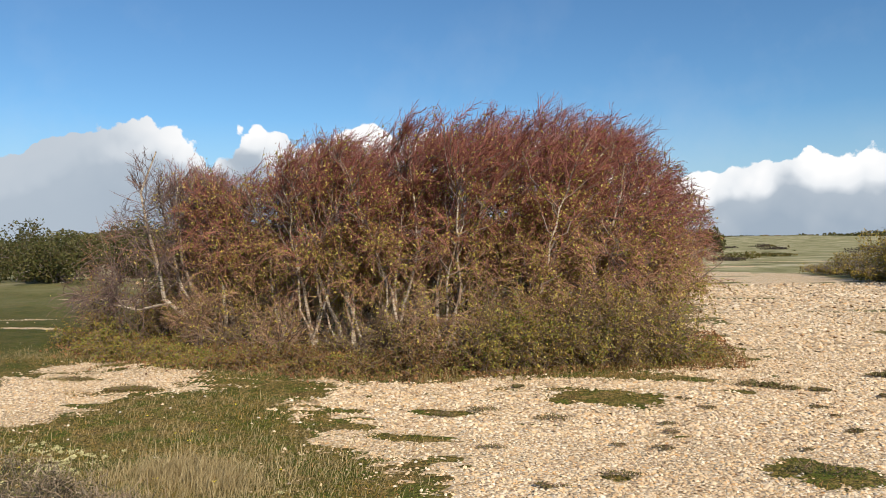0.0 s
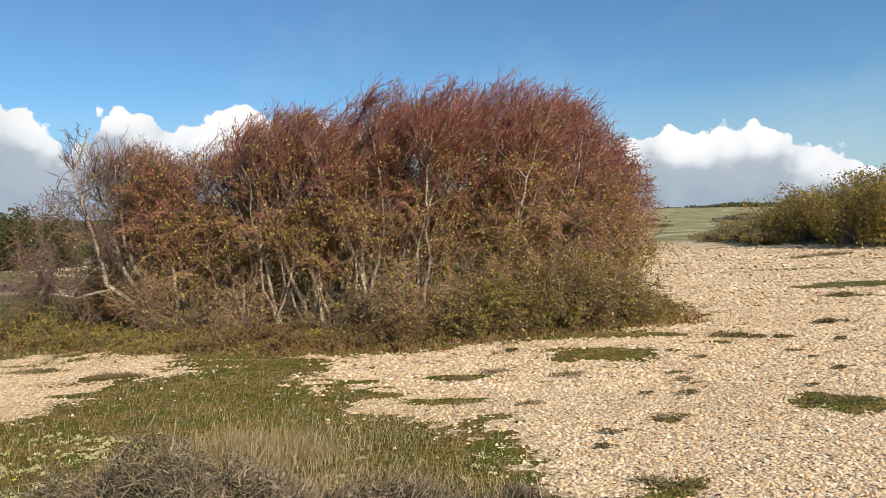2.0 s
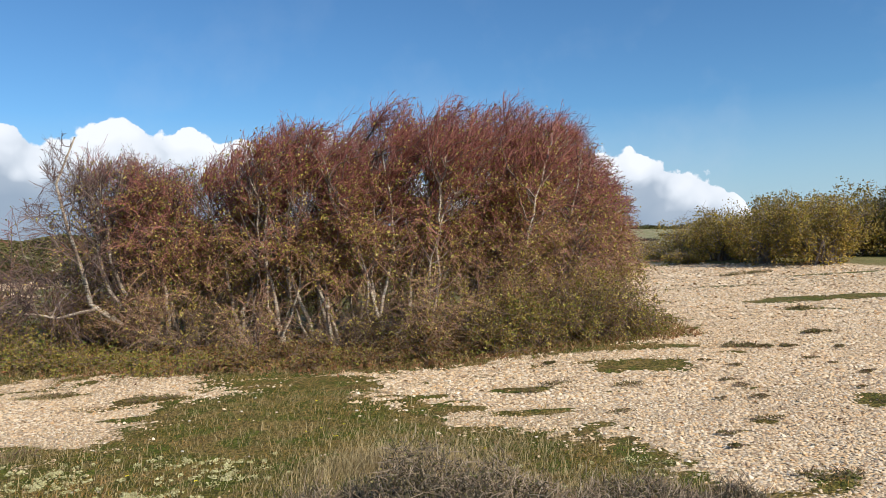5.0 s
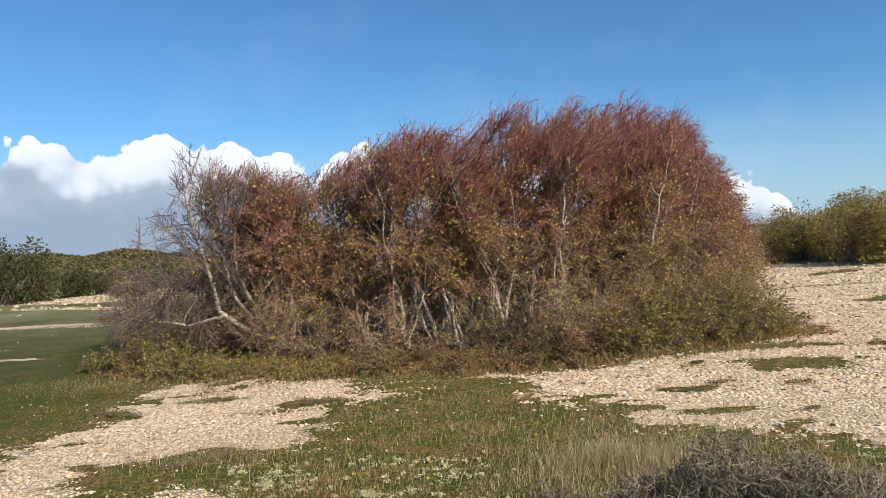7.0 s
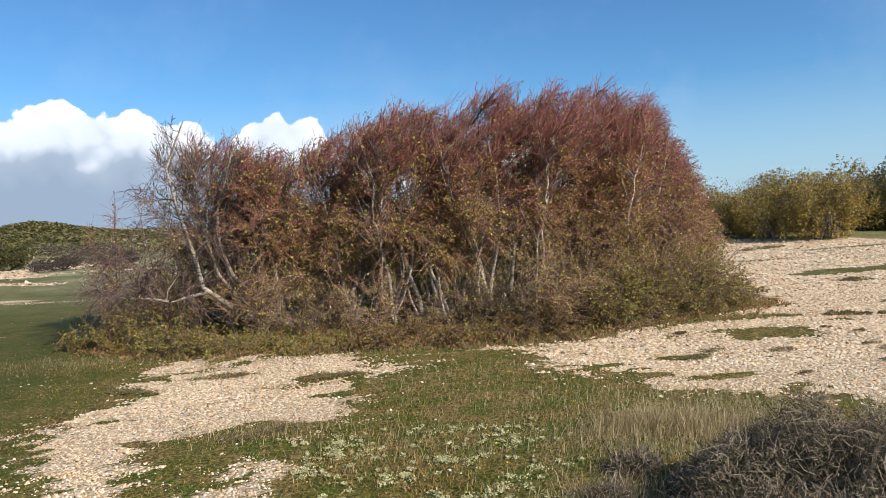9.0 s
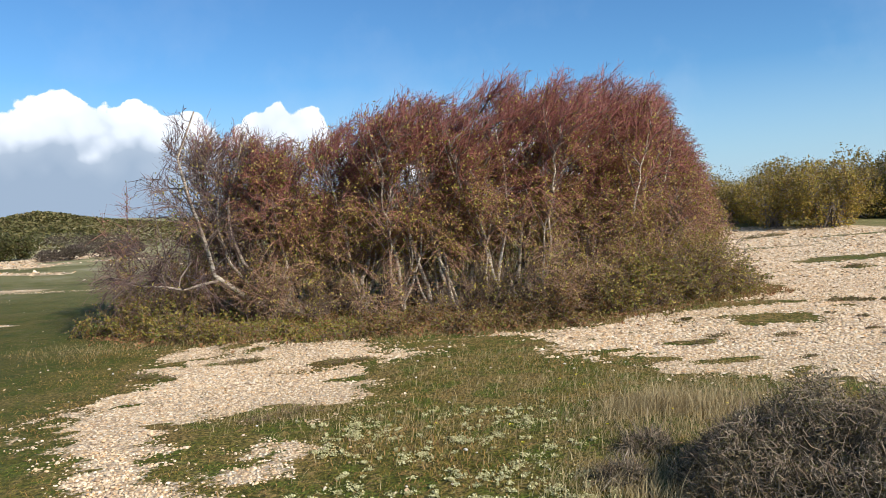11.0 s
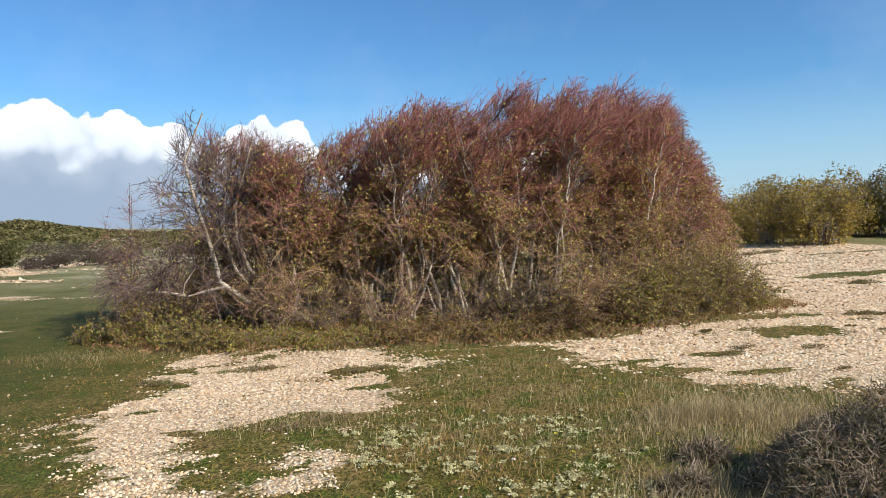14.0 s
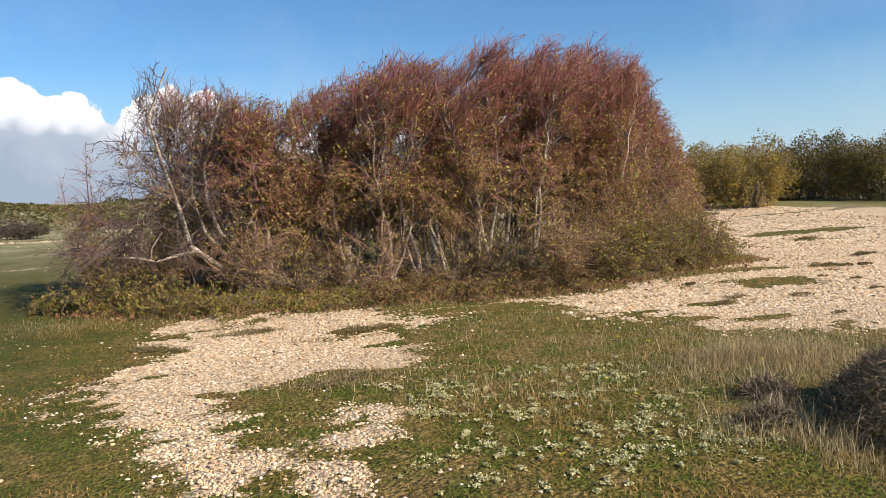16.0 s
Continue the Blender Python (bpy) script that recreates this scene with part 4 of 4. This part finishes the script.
# ---------------------------------------------------------------- hedges and distance
def build_hedges():
    right = [(13.9, 33.0, 1.9, 2.0), (13.6, 29.2, 1.8, 2.4), (14.2, 26.2, 2.0, 3.0), (16.2, 25.6, 2.0, 3.2), (18.0, 24.6, 2.0, 3.4),
             (19.4, 22.8, 2.0, 3.4), (16.6, 30, 2.5, 3.3), (19.0, 28, 2.5, 3.4), (21.5, 25.5, 2.5, 3.5), (17.0, 36, 3, 3.3), (21, 33, 3, 3.5), (21.0, 20.6, 2.0, 3.2), (24, 29, 3, 3.5), (19, 43, 3, 2.8), (23, 44, 4, 3.2), (11.9, 33.5, 1.5, 1.3), (12.4, 31.0, 1.7, 2.3), (12.2, 27.0, 1.7, 2.6), (12.4, 24.2, 1.8, 2.8), (13.4, 22.4, 1.9, 2.9), (11.0, 32.6, 1.2, 0.55), (10.9, 30, 1.1, 0.6), (10.7, 27, 1.0, 0.6), (11.3, 35.5, 1.5, 0.6)]
    for i, (x, y, r, h) in enumerate(right):
        dark = i in (4, 5, 8, 11)
        shrub("hedge_shrub", x, y, r, r, 1.07 * h, M["olive_leaf"] if dark else M["sallow_leaf"], M["hedge_wood"], int((2600 if y < 31 else 1200) * h), 0.046,
              "olive-green dense hedge shrub beside the shingle" if dark else "yellowing sallow shrub at the edge of the shingle", "shrub", "hedge beyond the shingle", 26, 34, 700)
    left = [(-19.3, 29.5, 2.2, 3.8), (-21.5, 33.5, 2.4, 3.9), (-19.5, 24.5, 2.0, 2.4), (-21, 26.5, 2.4, 2.8), (-24, 28, 2.7, 3.4), (-20.0, 31, 2.3, 2.4), (-23, 36, 2.8, 2.7), (-27.5, 32, 3, 3.4), (-30, 27, 3, 3.4), (-27, 24, 2.5, 3.0),
            (-24, 46, 3, 2.0), (-29, 41, 3.5, 3.0), (-20.3, 38.5, 1.6, 1.8)]
    for x, y, r, h in left:
        shrub("gorse", x, y, r, r, h, M["dark_leaf"], M["hedge_wood"], 4500, 0.065, "dark green gorse bush on the open heath", "shrub", "gorse on the heath", 12, 26, 300, reach=0.12)
    for x, y, r, h in [(-16.4, 35.5, 1.5, 0.9), (-14.2, 37.5, 1.6, 0.8), (-17.5, 46, 2.4, 1.0), (-21, 52, 3, 1.1), (-12, 45, 2.0, 0.8)]:
        shrub("heather", x, y, r, r, h, M["heather_leaf"], M["hedge_wood"], 3000, 0.045, "low purple-brown heather clump on the heath", "shrub", "heather clumps", 8, 12, 300)
    # scrub on the far dune, too far to pick apart
    n = 40000
    x, y = rng.normal(-33, 13, n), rng.normal(66, 8, n)
    lump = value_noise(x, y, 0.22)
    keep = lump > 0.2
    x, y, lump = x[keep], y[keep], lump[keep]
    z = height(x, y) + (lump - 0.3) * 2.0 * rng.uniform(0.1, 1, len(x)) ** 0.5
    tagged(new("dune_scrub", leaf_mesh("dune_scrub", np.stack([x, y, z], -1), 0.17, M["dune_leaf"], 2.0)), "far olive scrub covering a low dune", "scrub", kind="stuff")
    # trees and roofs on the horizon
    n = 16000
    x, y = rng.uniform(-60, 260, n), rng.uniform(330, 400, n)
    lump = value_noise(x, y, 0.03) * 0.7 + value_noise(x, y, 0.11) * 0.3
    z = height(x, y) + (0.7 + np.clip(lump - 0.35, 0, 1) * 8.0) * rng.uniform(0, 1, n) ** 0.7
    tagged(new("far_woods", leaf_mesh("far_woods", np.stack([x, y, z], -1), 0.8, M["dark_leaf"], 0.8)), "thin dark line of far trees on the horizon", "woods", kind="stuff")
    for i in range(26):
        x, y = rng.uniform(6, 60), rng.uniform(48, 150)
        shrub("field_scrub", x, y, rng.uniform(1, 2.6), 1.2, rng.uniform(0.35, 0.9), M["heather_leaf"] if i % 2 else M["olive_leaf"], M["hedge_wood"], 420, 0.1, "low scrub clump on the open field", "shrub", "scrub on the field", 5, 8, 40)
    for x, w, h in ((158, 8, 4.5), (176, 6, 4.0), (205, 9, 4.8), (221, 6, 4.2), (262, 9, 4.4)):
        z = float(height(np.array(x), np.array(1100.0)))
        house = base("house", x, 1100, z, "far white-walled house on the horizon", "house", "houses on the horizon")
        v = [(sx * w / 2 + x, 1100 + sy * 3, z + sz * h) for sz in (-0.1, 1) for sy in (-1, 1) for sx in (-1, 1)]
        child("wall", mesh_from("wall", v, [(0, 1, 5, 4), (1, 3, 7, 5), (3, 2, 6, 7), (2, 0, 4, 6)], M["render"]), house)
        v = [(x - w / 2 - 0.2, 1096.8, z + h), (x + w / 2 + 0.2, 1096.8, z + h), (x + w / 2 + 0.2, 1103.2, z + h), (x - w / 2 - 0.2, 1103.2, z + h), (x - w / 2, 1100, z + h + 1.3), (x + w / 2, 1100, z + h + 1.3)]
        child("roof", mesh_from("roof", v, [(0, 1, 5, 4), (2, 3, 4, 5), (0, 3, 2, 1)], M["tiles"]), house)
    shrub("lone_bush", 12.5, 88, 1.9, 1.9, 3.4, M["dark_leaf"], M["hedge_wood"], 2500, 0.14, "lone dark round bush on the open field", "shrub", "", 8, 10, 150)


build_hedges()


# ---------------------------------------------------------------- the heath bush nearby
def heath(name, cx, cy, rx, ry, h, dense, label, group=""):
    """A leafless heath bush: crooked branches, a dark tangle and paler tips over an uneven dome."""
    ob = base(name, cx, cy, 0, label, "shrub", group)

    def dome(n, lo, hi):
        a = rng.uniform(0, 2 * np.pi, n)
        q = np.sqrt(rng.uniform(0, 1, n))
        x, y = cx + rx * q * np.cos(a), cy + ry * q * np.sin(a)
        lump = 0.28 + 0.7 * value_noise(x, y, 2.7) + 0.6 * value_noise(x, y, 8)
        return np.stack([x, y, h * lump * np.clip(1 - q ** 2, 0, 1) ** 0.62 * rng.uniform(lo, hi, n) + 0.02], -1), a, q

    def sprigs(name, n, lo, hi, length, rad, mat, label):
        P0, a, q = dome(n, lo, hi)
        D = unit(rng.normal(0, 0.8, (n, 3)) + np.stack([0.5 * q * np.cos(a), 0.5 * q * np.sin(a), 0.45 + 0 * a], -1))
        W = bent(P0, D, rng.uniform(0.4, 1.3, n) * length, 3, rng.normal(0, 0.35, (n, 3)), 0.09)
        W[..., 2] = np.maximum(W[..., 2], 0.01)
        v, f = tubes(W, rad * np.array([[1, 0.85, 0.5]]) * rng.uniform(0.7, 1.3, (n, 1)), 3)
        child(name, mesh_from(name, v, f, mat), ob, label, "stuff")

    n = int(10 + 50 * dense)
    tip, _, _ = dome(n, 0.6, 0.95)
    root = np.array([cx, cy, 0.0]) + rng.normal(0, 0.12, (n, 3)) * np.array([1, 1, 0])
    s = np.linspace(0, 1, 6)
    P = root[:, None] + (tip - root)[:, None] * s[None, :, None] + rng.normal(0, 0.015, (n, 6, 3))
    P[..., 2] = np.maximum(P[..., 2], 0.0)
    v, f = tubes(P, 0.008 * (1 - 0.6 * s)[None] * np.ones((n, 1)), 5)
    child("branchwork", mesh_from("branchwork", v, f, M["heath_wood"]), ob, "", "stuff")
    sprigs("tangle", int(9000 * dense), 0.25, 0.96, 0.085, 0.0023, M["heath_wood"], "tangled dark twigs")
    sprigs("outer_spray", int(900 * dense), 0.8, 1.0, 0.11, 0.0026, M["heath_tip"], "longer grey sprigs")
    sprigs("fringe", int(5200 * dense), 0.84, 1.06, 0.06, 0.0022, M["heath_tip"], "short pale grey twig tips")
    p, _, _ = dome(int(22000 * dense), 0.55, 1.08)
    child("foliage", leaf_mesh("foliage", p, 0.008, M["heath_leaf"], 0.2), ob, "tiny withered brown leaves", "stuff")


heath("heath_bush", -0.72, 2.98, 0.9, 0.78, 0.47, 0.85, "dense dark leafless heath bush with grey twig tips")
heath("heath_bush", 0.25, 3.1, 0.55, 0.5, 0.3, 0.25, "low straggling dead heath bush among dry grass")
for x, y, r, h in ((-1.5, 3.85, 0.16, 0.12), (-1.85, 3.4, 0.12, 0.08), (0.55, 3.35, 0.25, 0.22), (0.95, 3.5, 0.2, 0.14)):
    heath("heather_tuft", x, y, r, 0.8 * r, h, 0.04, "small dead brown heather tuft in the turf", "heather tufts in the turf")


# ---------------------------------------------------------------- stones, grass and lichen
def stones():
    """Loose flint shingle, thickest where the ground is bare."""
    def scatter(n, x0, x1, y0, y1, size, seedless=0.5):
        x, y = rng.uniform(x0, x1, n), rng.uniform(y0, y1, n)
        g = gravel(x, y) + rng.normal(0, 0.1, n)
        keep = rng.random(n) < np.maximum(np.clip((g - 0.3) / 0.42, 0, 1) ** 1.7, 0.001 + 0.008 * value_noise(x, y, 1.3) ** 2)
        x, y = x[keep], y[keep]
        return x, y, size * np.exp(np.clip(rng.normal(0, 0.36, len(x)), -0.8, 0.6))
    def heap(name, x, y, r, rings, label):
        free = (np.hypot((x + 1.6) / 5.4, (y - 11.4) / 1.9) > 1)
        x, y, r = x[free], y[free], r[free]
        n, k = len(x), 6
        a = np.arange(k) * 2 * np.pi / k
        if rings == 2:
            V = np.concatenate([np.stack([np.cos(a), np.sin(a), 0 * a - 0.35], -1), np.stack([0.72 * np.cos(a + 0.5), 0.72 * np.sin(a + 0.5), 0 * a + 0.62], -1), [[0, 0, 0.95]]])
            F = [(i, (i + 1) % k, k + i) for i in range(k)] + [(k + i, (i + 1) % k, k + (i + 1) % k) for i in range(k)] + [(k + i, k + (i + 1) % k, 2 * k) for i in range(k)]
        else:
            V = np.concatenate([np.stack([np.cos(a), np.sin(a), 0 * a - 0.1], -1), [[0.1, 0, 0.8]]])
            F = [(i, (i + 1) % k, k) for i in range(k)]
        V, F = np.array(V), np.array(F)
        ax = np.stack([rng.uniform(0.85, 1.5, n), rng.uniform(0.7, 1.0, n), rng.uniform(0.45, 0.8, n)], -1) * r[:, None]
        L = V[None] * ax[:, None] * (1 + rng.normal(0, 0.12, (n, len(V), 1)))
        t, tilt = rng.uniform(0, 2 * np.pi, n), rng.normal(0, 0.3, n)
        ca, sa, ct, st = np.cos(t)[:, None], np.sin(t)[:, None], np.cos(tilt)[:, None], np.sin(tilt)[:, None]
        lx, lz = L[..., 0] * ct - L[..., 2] * st, L[..., 0] * st + L[..., 2] * ct
        W = np.stack([x[:, None] + lx * ca - L[..., 1] * sa, y[:, None] + lx * sa + L[..., 1] * ca, (height(x, y) + 0.3 * ax[:, 2])[:, None] + lz], -1)
        faces = (F[None] + (np.arange(n) * len(V))[:, None, None]).reshape(-1, 3)
        tagged(new(name, mesh_from(name, W.reshape(-1, 3), faces, M["stone"], True)), label, "shingle", kind="stuff")

    near = [scatter(36000, -7, -2, 2.2, 4.9, 0.0076)]
    heap("shingle", *(np.concatenate(c) for c in zip(*near)), 2, "loose tan, white and orange flint pebbles")
    far = [scatter(20000, -7, -2, 4.9, 6.4, 0.0085), scatter(40000, -1.5, 5, 3.0, 6.4, 0.0105), scatter(46000, -7, -2, 6.4, 9.7, 0.0112), scatter(70000, -1.5, 8.5, 6.4, 11.5, 0.0145), scatter(22000, 2.5, 13, 11.5, 18, 0.023), scatter(14000, 3, 14, 18, 27, 0.032), scatter(24000, -14, -6, 7, 22, 0.014), scatter(9000, -20, -8, 22, 40, 0.05)]
    heap("shingle", *(np.concatenate(c) for c in zip(*far)), 1, "loose tan, white and orange flint pebbles")


stones()


def ground_cover():
    n = 150000
    x, y = rng.uniform(-9.5, 4.6, n), 2.4 + 8.2 * rng.uniform(0, 1, n) ** 1.45
    keep = (rng.random(n) > np.clip((gravel(x, y) + rng.normal(0, 0.12, n)) * 1.9 - 0.2, 0, 0.985)) & (y < front(x) + 0.6) & (rng.random(n) < np.interp(x, [-7.5, -5.8], [0.3, 1.0]))
    x, y = x[keep], y[keep]
    h = 0.006 + 0.03 * value_noise(x, y, 1.6) ** 2 * rng.uniform(0.4, 1.3, len(x)) + 0.02 * rng.random(len(x)) ** 4
    blades("turf", x, y, h, 0.0034, M["grass"], "short mossy green and brown turf", "grass", 1.5)
    # taller dry grass in tussocks
    spots = [(-0.95, 4.75, 0.26, 0.14, 1800), (-0.5, 4.5, 0.2, 0.12, 500), (-1.3, 3.3, 0.1, 0.14, 500), (-0.2, 5.0, 0.45, 0.25, 900), (-1.5, 4.6, 0.3, 0.3, 700), (-1.0, 4.2, 0.4, 0.2, 900), (-1.9, 3.4, 0.25, 0.2, 500), (0.2, 4.1, 0.4, 0.3, 900), (-0.3, 4.0, 0.6, 0.2, 900), (0.75, 3.3, 0.18, 0.3, 500), (-1.75, 3.0, 0.15, 0.3, 500), (-0.9, 2.6, 0.5, 0.15, 500),
             (-2.6, 4.6, 0.7, 0.4, 500), (-1.0, 5.6, 0.9, 0.3, 900), (-2.2, 6.4, 0.9, 0.5, 900), (-1.6, 7.0, 0.7, 0.3, 600), (-5.0, 9.6, 1.0, 0.3, 900), (-2.5, 8.7, 1.5, 0.2, 1300), (0.3, 8.75, 1.0, 0.2, 700),
             (-6.6, 9.6, 0.6, 0.4, 600), (2.4, 9.3, 0.8, 0.2, 500), (-3.2, 5.0, 0.5, 0.3, 300), (-4.0, 5.5, 0.35, 0.15, 450), (-4.68, 7.9, 0.25, 0.07, 260), (3.75, 8.85, 0.25, 0.08, 260)]
    xs, ys, hs = [], [], []
    for cx, cy, a, b, m in spots:
        m = int(2.1 * m)
        xs.append(rng.normal(cx, a, m))
        ys.append(rng.normal(cy, b, m))
        hs.append((0.035 if cy > 6 else 0.075 if a < 0.3 else 0.045) * np.exp(rng.normal(0, 0.45, m)))
    x, y, h = np.concatenate(xs), np.concatenate(ys), np.concatenate(hs)
    blades("dry_grass", x, y, h, 0.0018, M["straw"], "tufts of dry straw-coloured grass", "grass", 0.9)
    # lichen
    m, each = 50, 6
    gx, gy = np.repeat(rng.uniform(-3.8, -1.9, m), each), np.repeat(3.0 + 2.3 * rng.random(m) ** 1.3, each)
    cx, cy = gx + rng.normal(0, 0.16, len(gx)), gy + rng.normal(0, 0.09, len(gx))
    extra = 40
    cx, cy = np.concatenate([cx, rng.uniform(-0.2, 1.0, extra)]), np.concatenate([cy, rng.uniform(3.3, 4.6, extra)])
    ok = (gravel(cx, cy) < 0.5) & (np.hypot((cx + 0.6) / 1.25, (cy - 3.0) / 0.85) > 1)
    cx, cy = cx[ok], cy[ok]
    per = 38
    rad = rng.uniform(0.01, 0.05, len(cx)) * np.where(rng.random(len(cx)) < 0.2, 1.0, 0.4)
    x = np.repeat(cx, per) + rng.normal(0, 1, len(cx) * per) * np.repeat(rad, per)
    y = np.repeat(cy, per) + rng.normal(0, 1, len(cx) * per) * np.repeat(rad, per)
    z = height(x, y) + rng.uniform(0.004, 0.02, len(x))
    tagged(new("lichen", leaf_mesh("lichen", np.stack([x, y, z], -1), 0.0085, M["lichen"], 1.4)), "pale grey-green reindeer lichen in crumbly cushions", "lichen", kind="stuff")
    # a few small yellow flowers
    fx, fy = rng.uniform(-3.6, 0.2, 16), rng.uniform(3.3, 6.8, 16)
    ok = gravel(fx, fy) < 0.4
    fx, fy = fx[ok], fy[ok]
    x, y = np.repeat(fx, 6) + rng.normal(0, 0.007, 6 * len(fx)), np.repeat(fy, 6) + rng.normal(0, 0.007, 6 * len(fx))
    tagged(new("wild_flowers", leaf_mesh("wild_flowers", np.stack([x, y, height(x, y) + 0.05], -1), 0.008, M["flower"], 2.0)), "tiny yellow flowers in the turf", "flowers", kind="stuff")


ground_cover()


def weeds():
    """Small tough plants rooted in the shingle."""
    spots = [(-4.75, 7.9, 0.2), (-4.5, 7.95, 0.14), (-3.5, 7.42, 0.22), (-3.3, 7.5, 0.15), (3.72, 8.85, 0.22), (3.95, 8.7, 0.12), (0.8, 7.15, 0.16), (0.45, 6.85, 0.13), (1.5, 6.9, 0.17), (2.12, 5.32, 0.13),
             (-3.9, 5.55, 0.24), (-4.15, 5.4, 0.16), (3.5, 5.6, 0.25), (1.85, 4.0, 0.2), (-5.6, 7.5, 0.18), (-5.35, 7.35, 0.15), (2.6, 6.6, 0.12), (1.1, 5.9, 0.11), (6.7, 12.5, 0.3), (5.2, 9.6, 0.2), (9.9, 20.9, 0.5), (9.4, 20.8, 0.4), (10.5, 20.9, 0.4)]
    while len(spots) < 42:
        x, y = rng.uniform(0.4, 5.0), rng.uniform(4.2, 9.0)
        if gravel(x, y) > 0.7:
            spots.append((x, y, rng.uniform(0.05, 0.12)))
    for x, y, r in spots:
        shrub("weed", x, y, 1.25 * r, 0.7 * r, 0.03 + 0.2 * r, M["weed_leaf"], M["undergrowth"], 420, 0.009 + 0.009 * (y > 8), "small brown-green weed rooted in the shingle", "plant", "weeds on the shingle", 6, 12, 30, 0.0, 0.2 * r)


weeds()


def loose_pebbles():
    """Single pale pebbles lying out on the turf."""
    made = []
    for k in range(5):
        bm = bmesh.new()
        bmesh.ops.create_icosphere(bm, subdivisions=2, radius=1)
        for v in bm.verts:
            v.co *= 1 + 0.16 * (noise.noise(v.co * 1.3 + Vector((k * 7.1, 0, 0))))
            v.co.z = max(v.co.z, -0.55)
        for f in bm.faces:
            f.smooth = True
        me = bpy.data.meshes.new("pebble")
        bm.to_mesh(me)
        bm.free()
        me.materials.append(M["pale_stone"])
        made.append(me)
    n = 0
    while n < 90:
        x, y = rng.uniform(-7.5, 0.8), rng.uniform(3.0, 8.6)
        if gravel(x, y) > 0.35 or math.hypot((x + 0.6) / 1.25, (y - 3.0) / 0.85) < 1:
            continue
        ob = tagged(new("pebble", made[n % 5]), "single pale rounded pebble lying on the turf", "pebble", "loose pebbles on the turf")
        r = 0.010 * math.exp(rng.normal(0, 0.25))
        ob.location = (x, y, float(height(np.array(x), np.array(y))) + 0.35 * r)
        ob.rotation_euler = (0, 0, rng.uniform(0, 6.28))
        ob.scale = (1.3 * r, r, 0.7 * r)
        n += 1


loose_pebbles()


def near_stones():
    """Single flints in the nearest bare shingle, each its own piece of the ground."""
    made = []
    for k in range(6):
        bm = bmesh.new()
        bmesh.ops.create_icosphere(bm, subdivisions=1, radius=1)
        for v in bm.verts:
            v.co *= 1 + 0.3 * (noise.noise(v.co * 1.1 + Vector((k * 5.3, 2, 0))))
        for f in bm.faces:
            f.smooth = k % 2 == 0
        me = bpy.data.meshes.new("stone")
        bm.to_mesh(me)
        bm.free()
        me.materials.append(M["flint"])
        made.append(me)
    n = 0
    while n < 290:
        x, y = (rng.uniform(-5.3, -3.4), rng.uniform(2.6, 5.4)) if n % 3 else (rng.uniform(0.4, 2.6), rng.uniform(3.6, 5.6))
        if gravel(x, y) < 0.6:
            continue
        ob = new("stone", made[n % 6])
        r = 0.0095 * math.exp(rng.normal(0, 0.3))
        ob.matrix_world = pose(x, y, float(height(np.array(x), np.array(y))) + 0.75 * r, rng.uniform(-15, 15), rng.uniform(-15, 15), rng.uniform(0, 360)) @ Matrix.Diagonal((1.35 * r, r, 0.65 * r, 1))
        m = ob.matrix_world.copy()
        ob.parent = ground
        ob.matrix_world = m
        n += 1


near_stones()
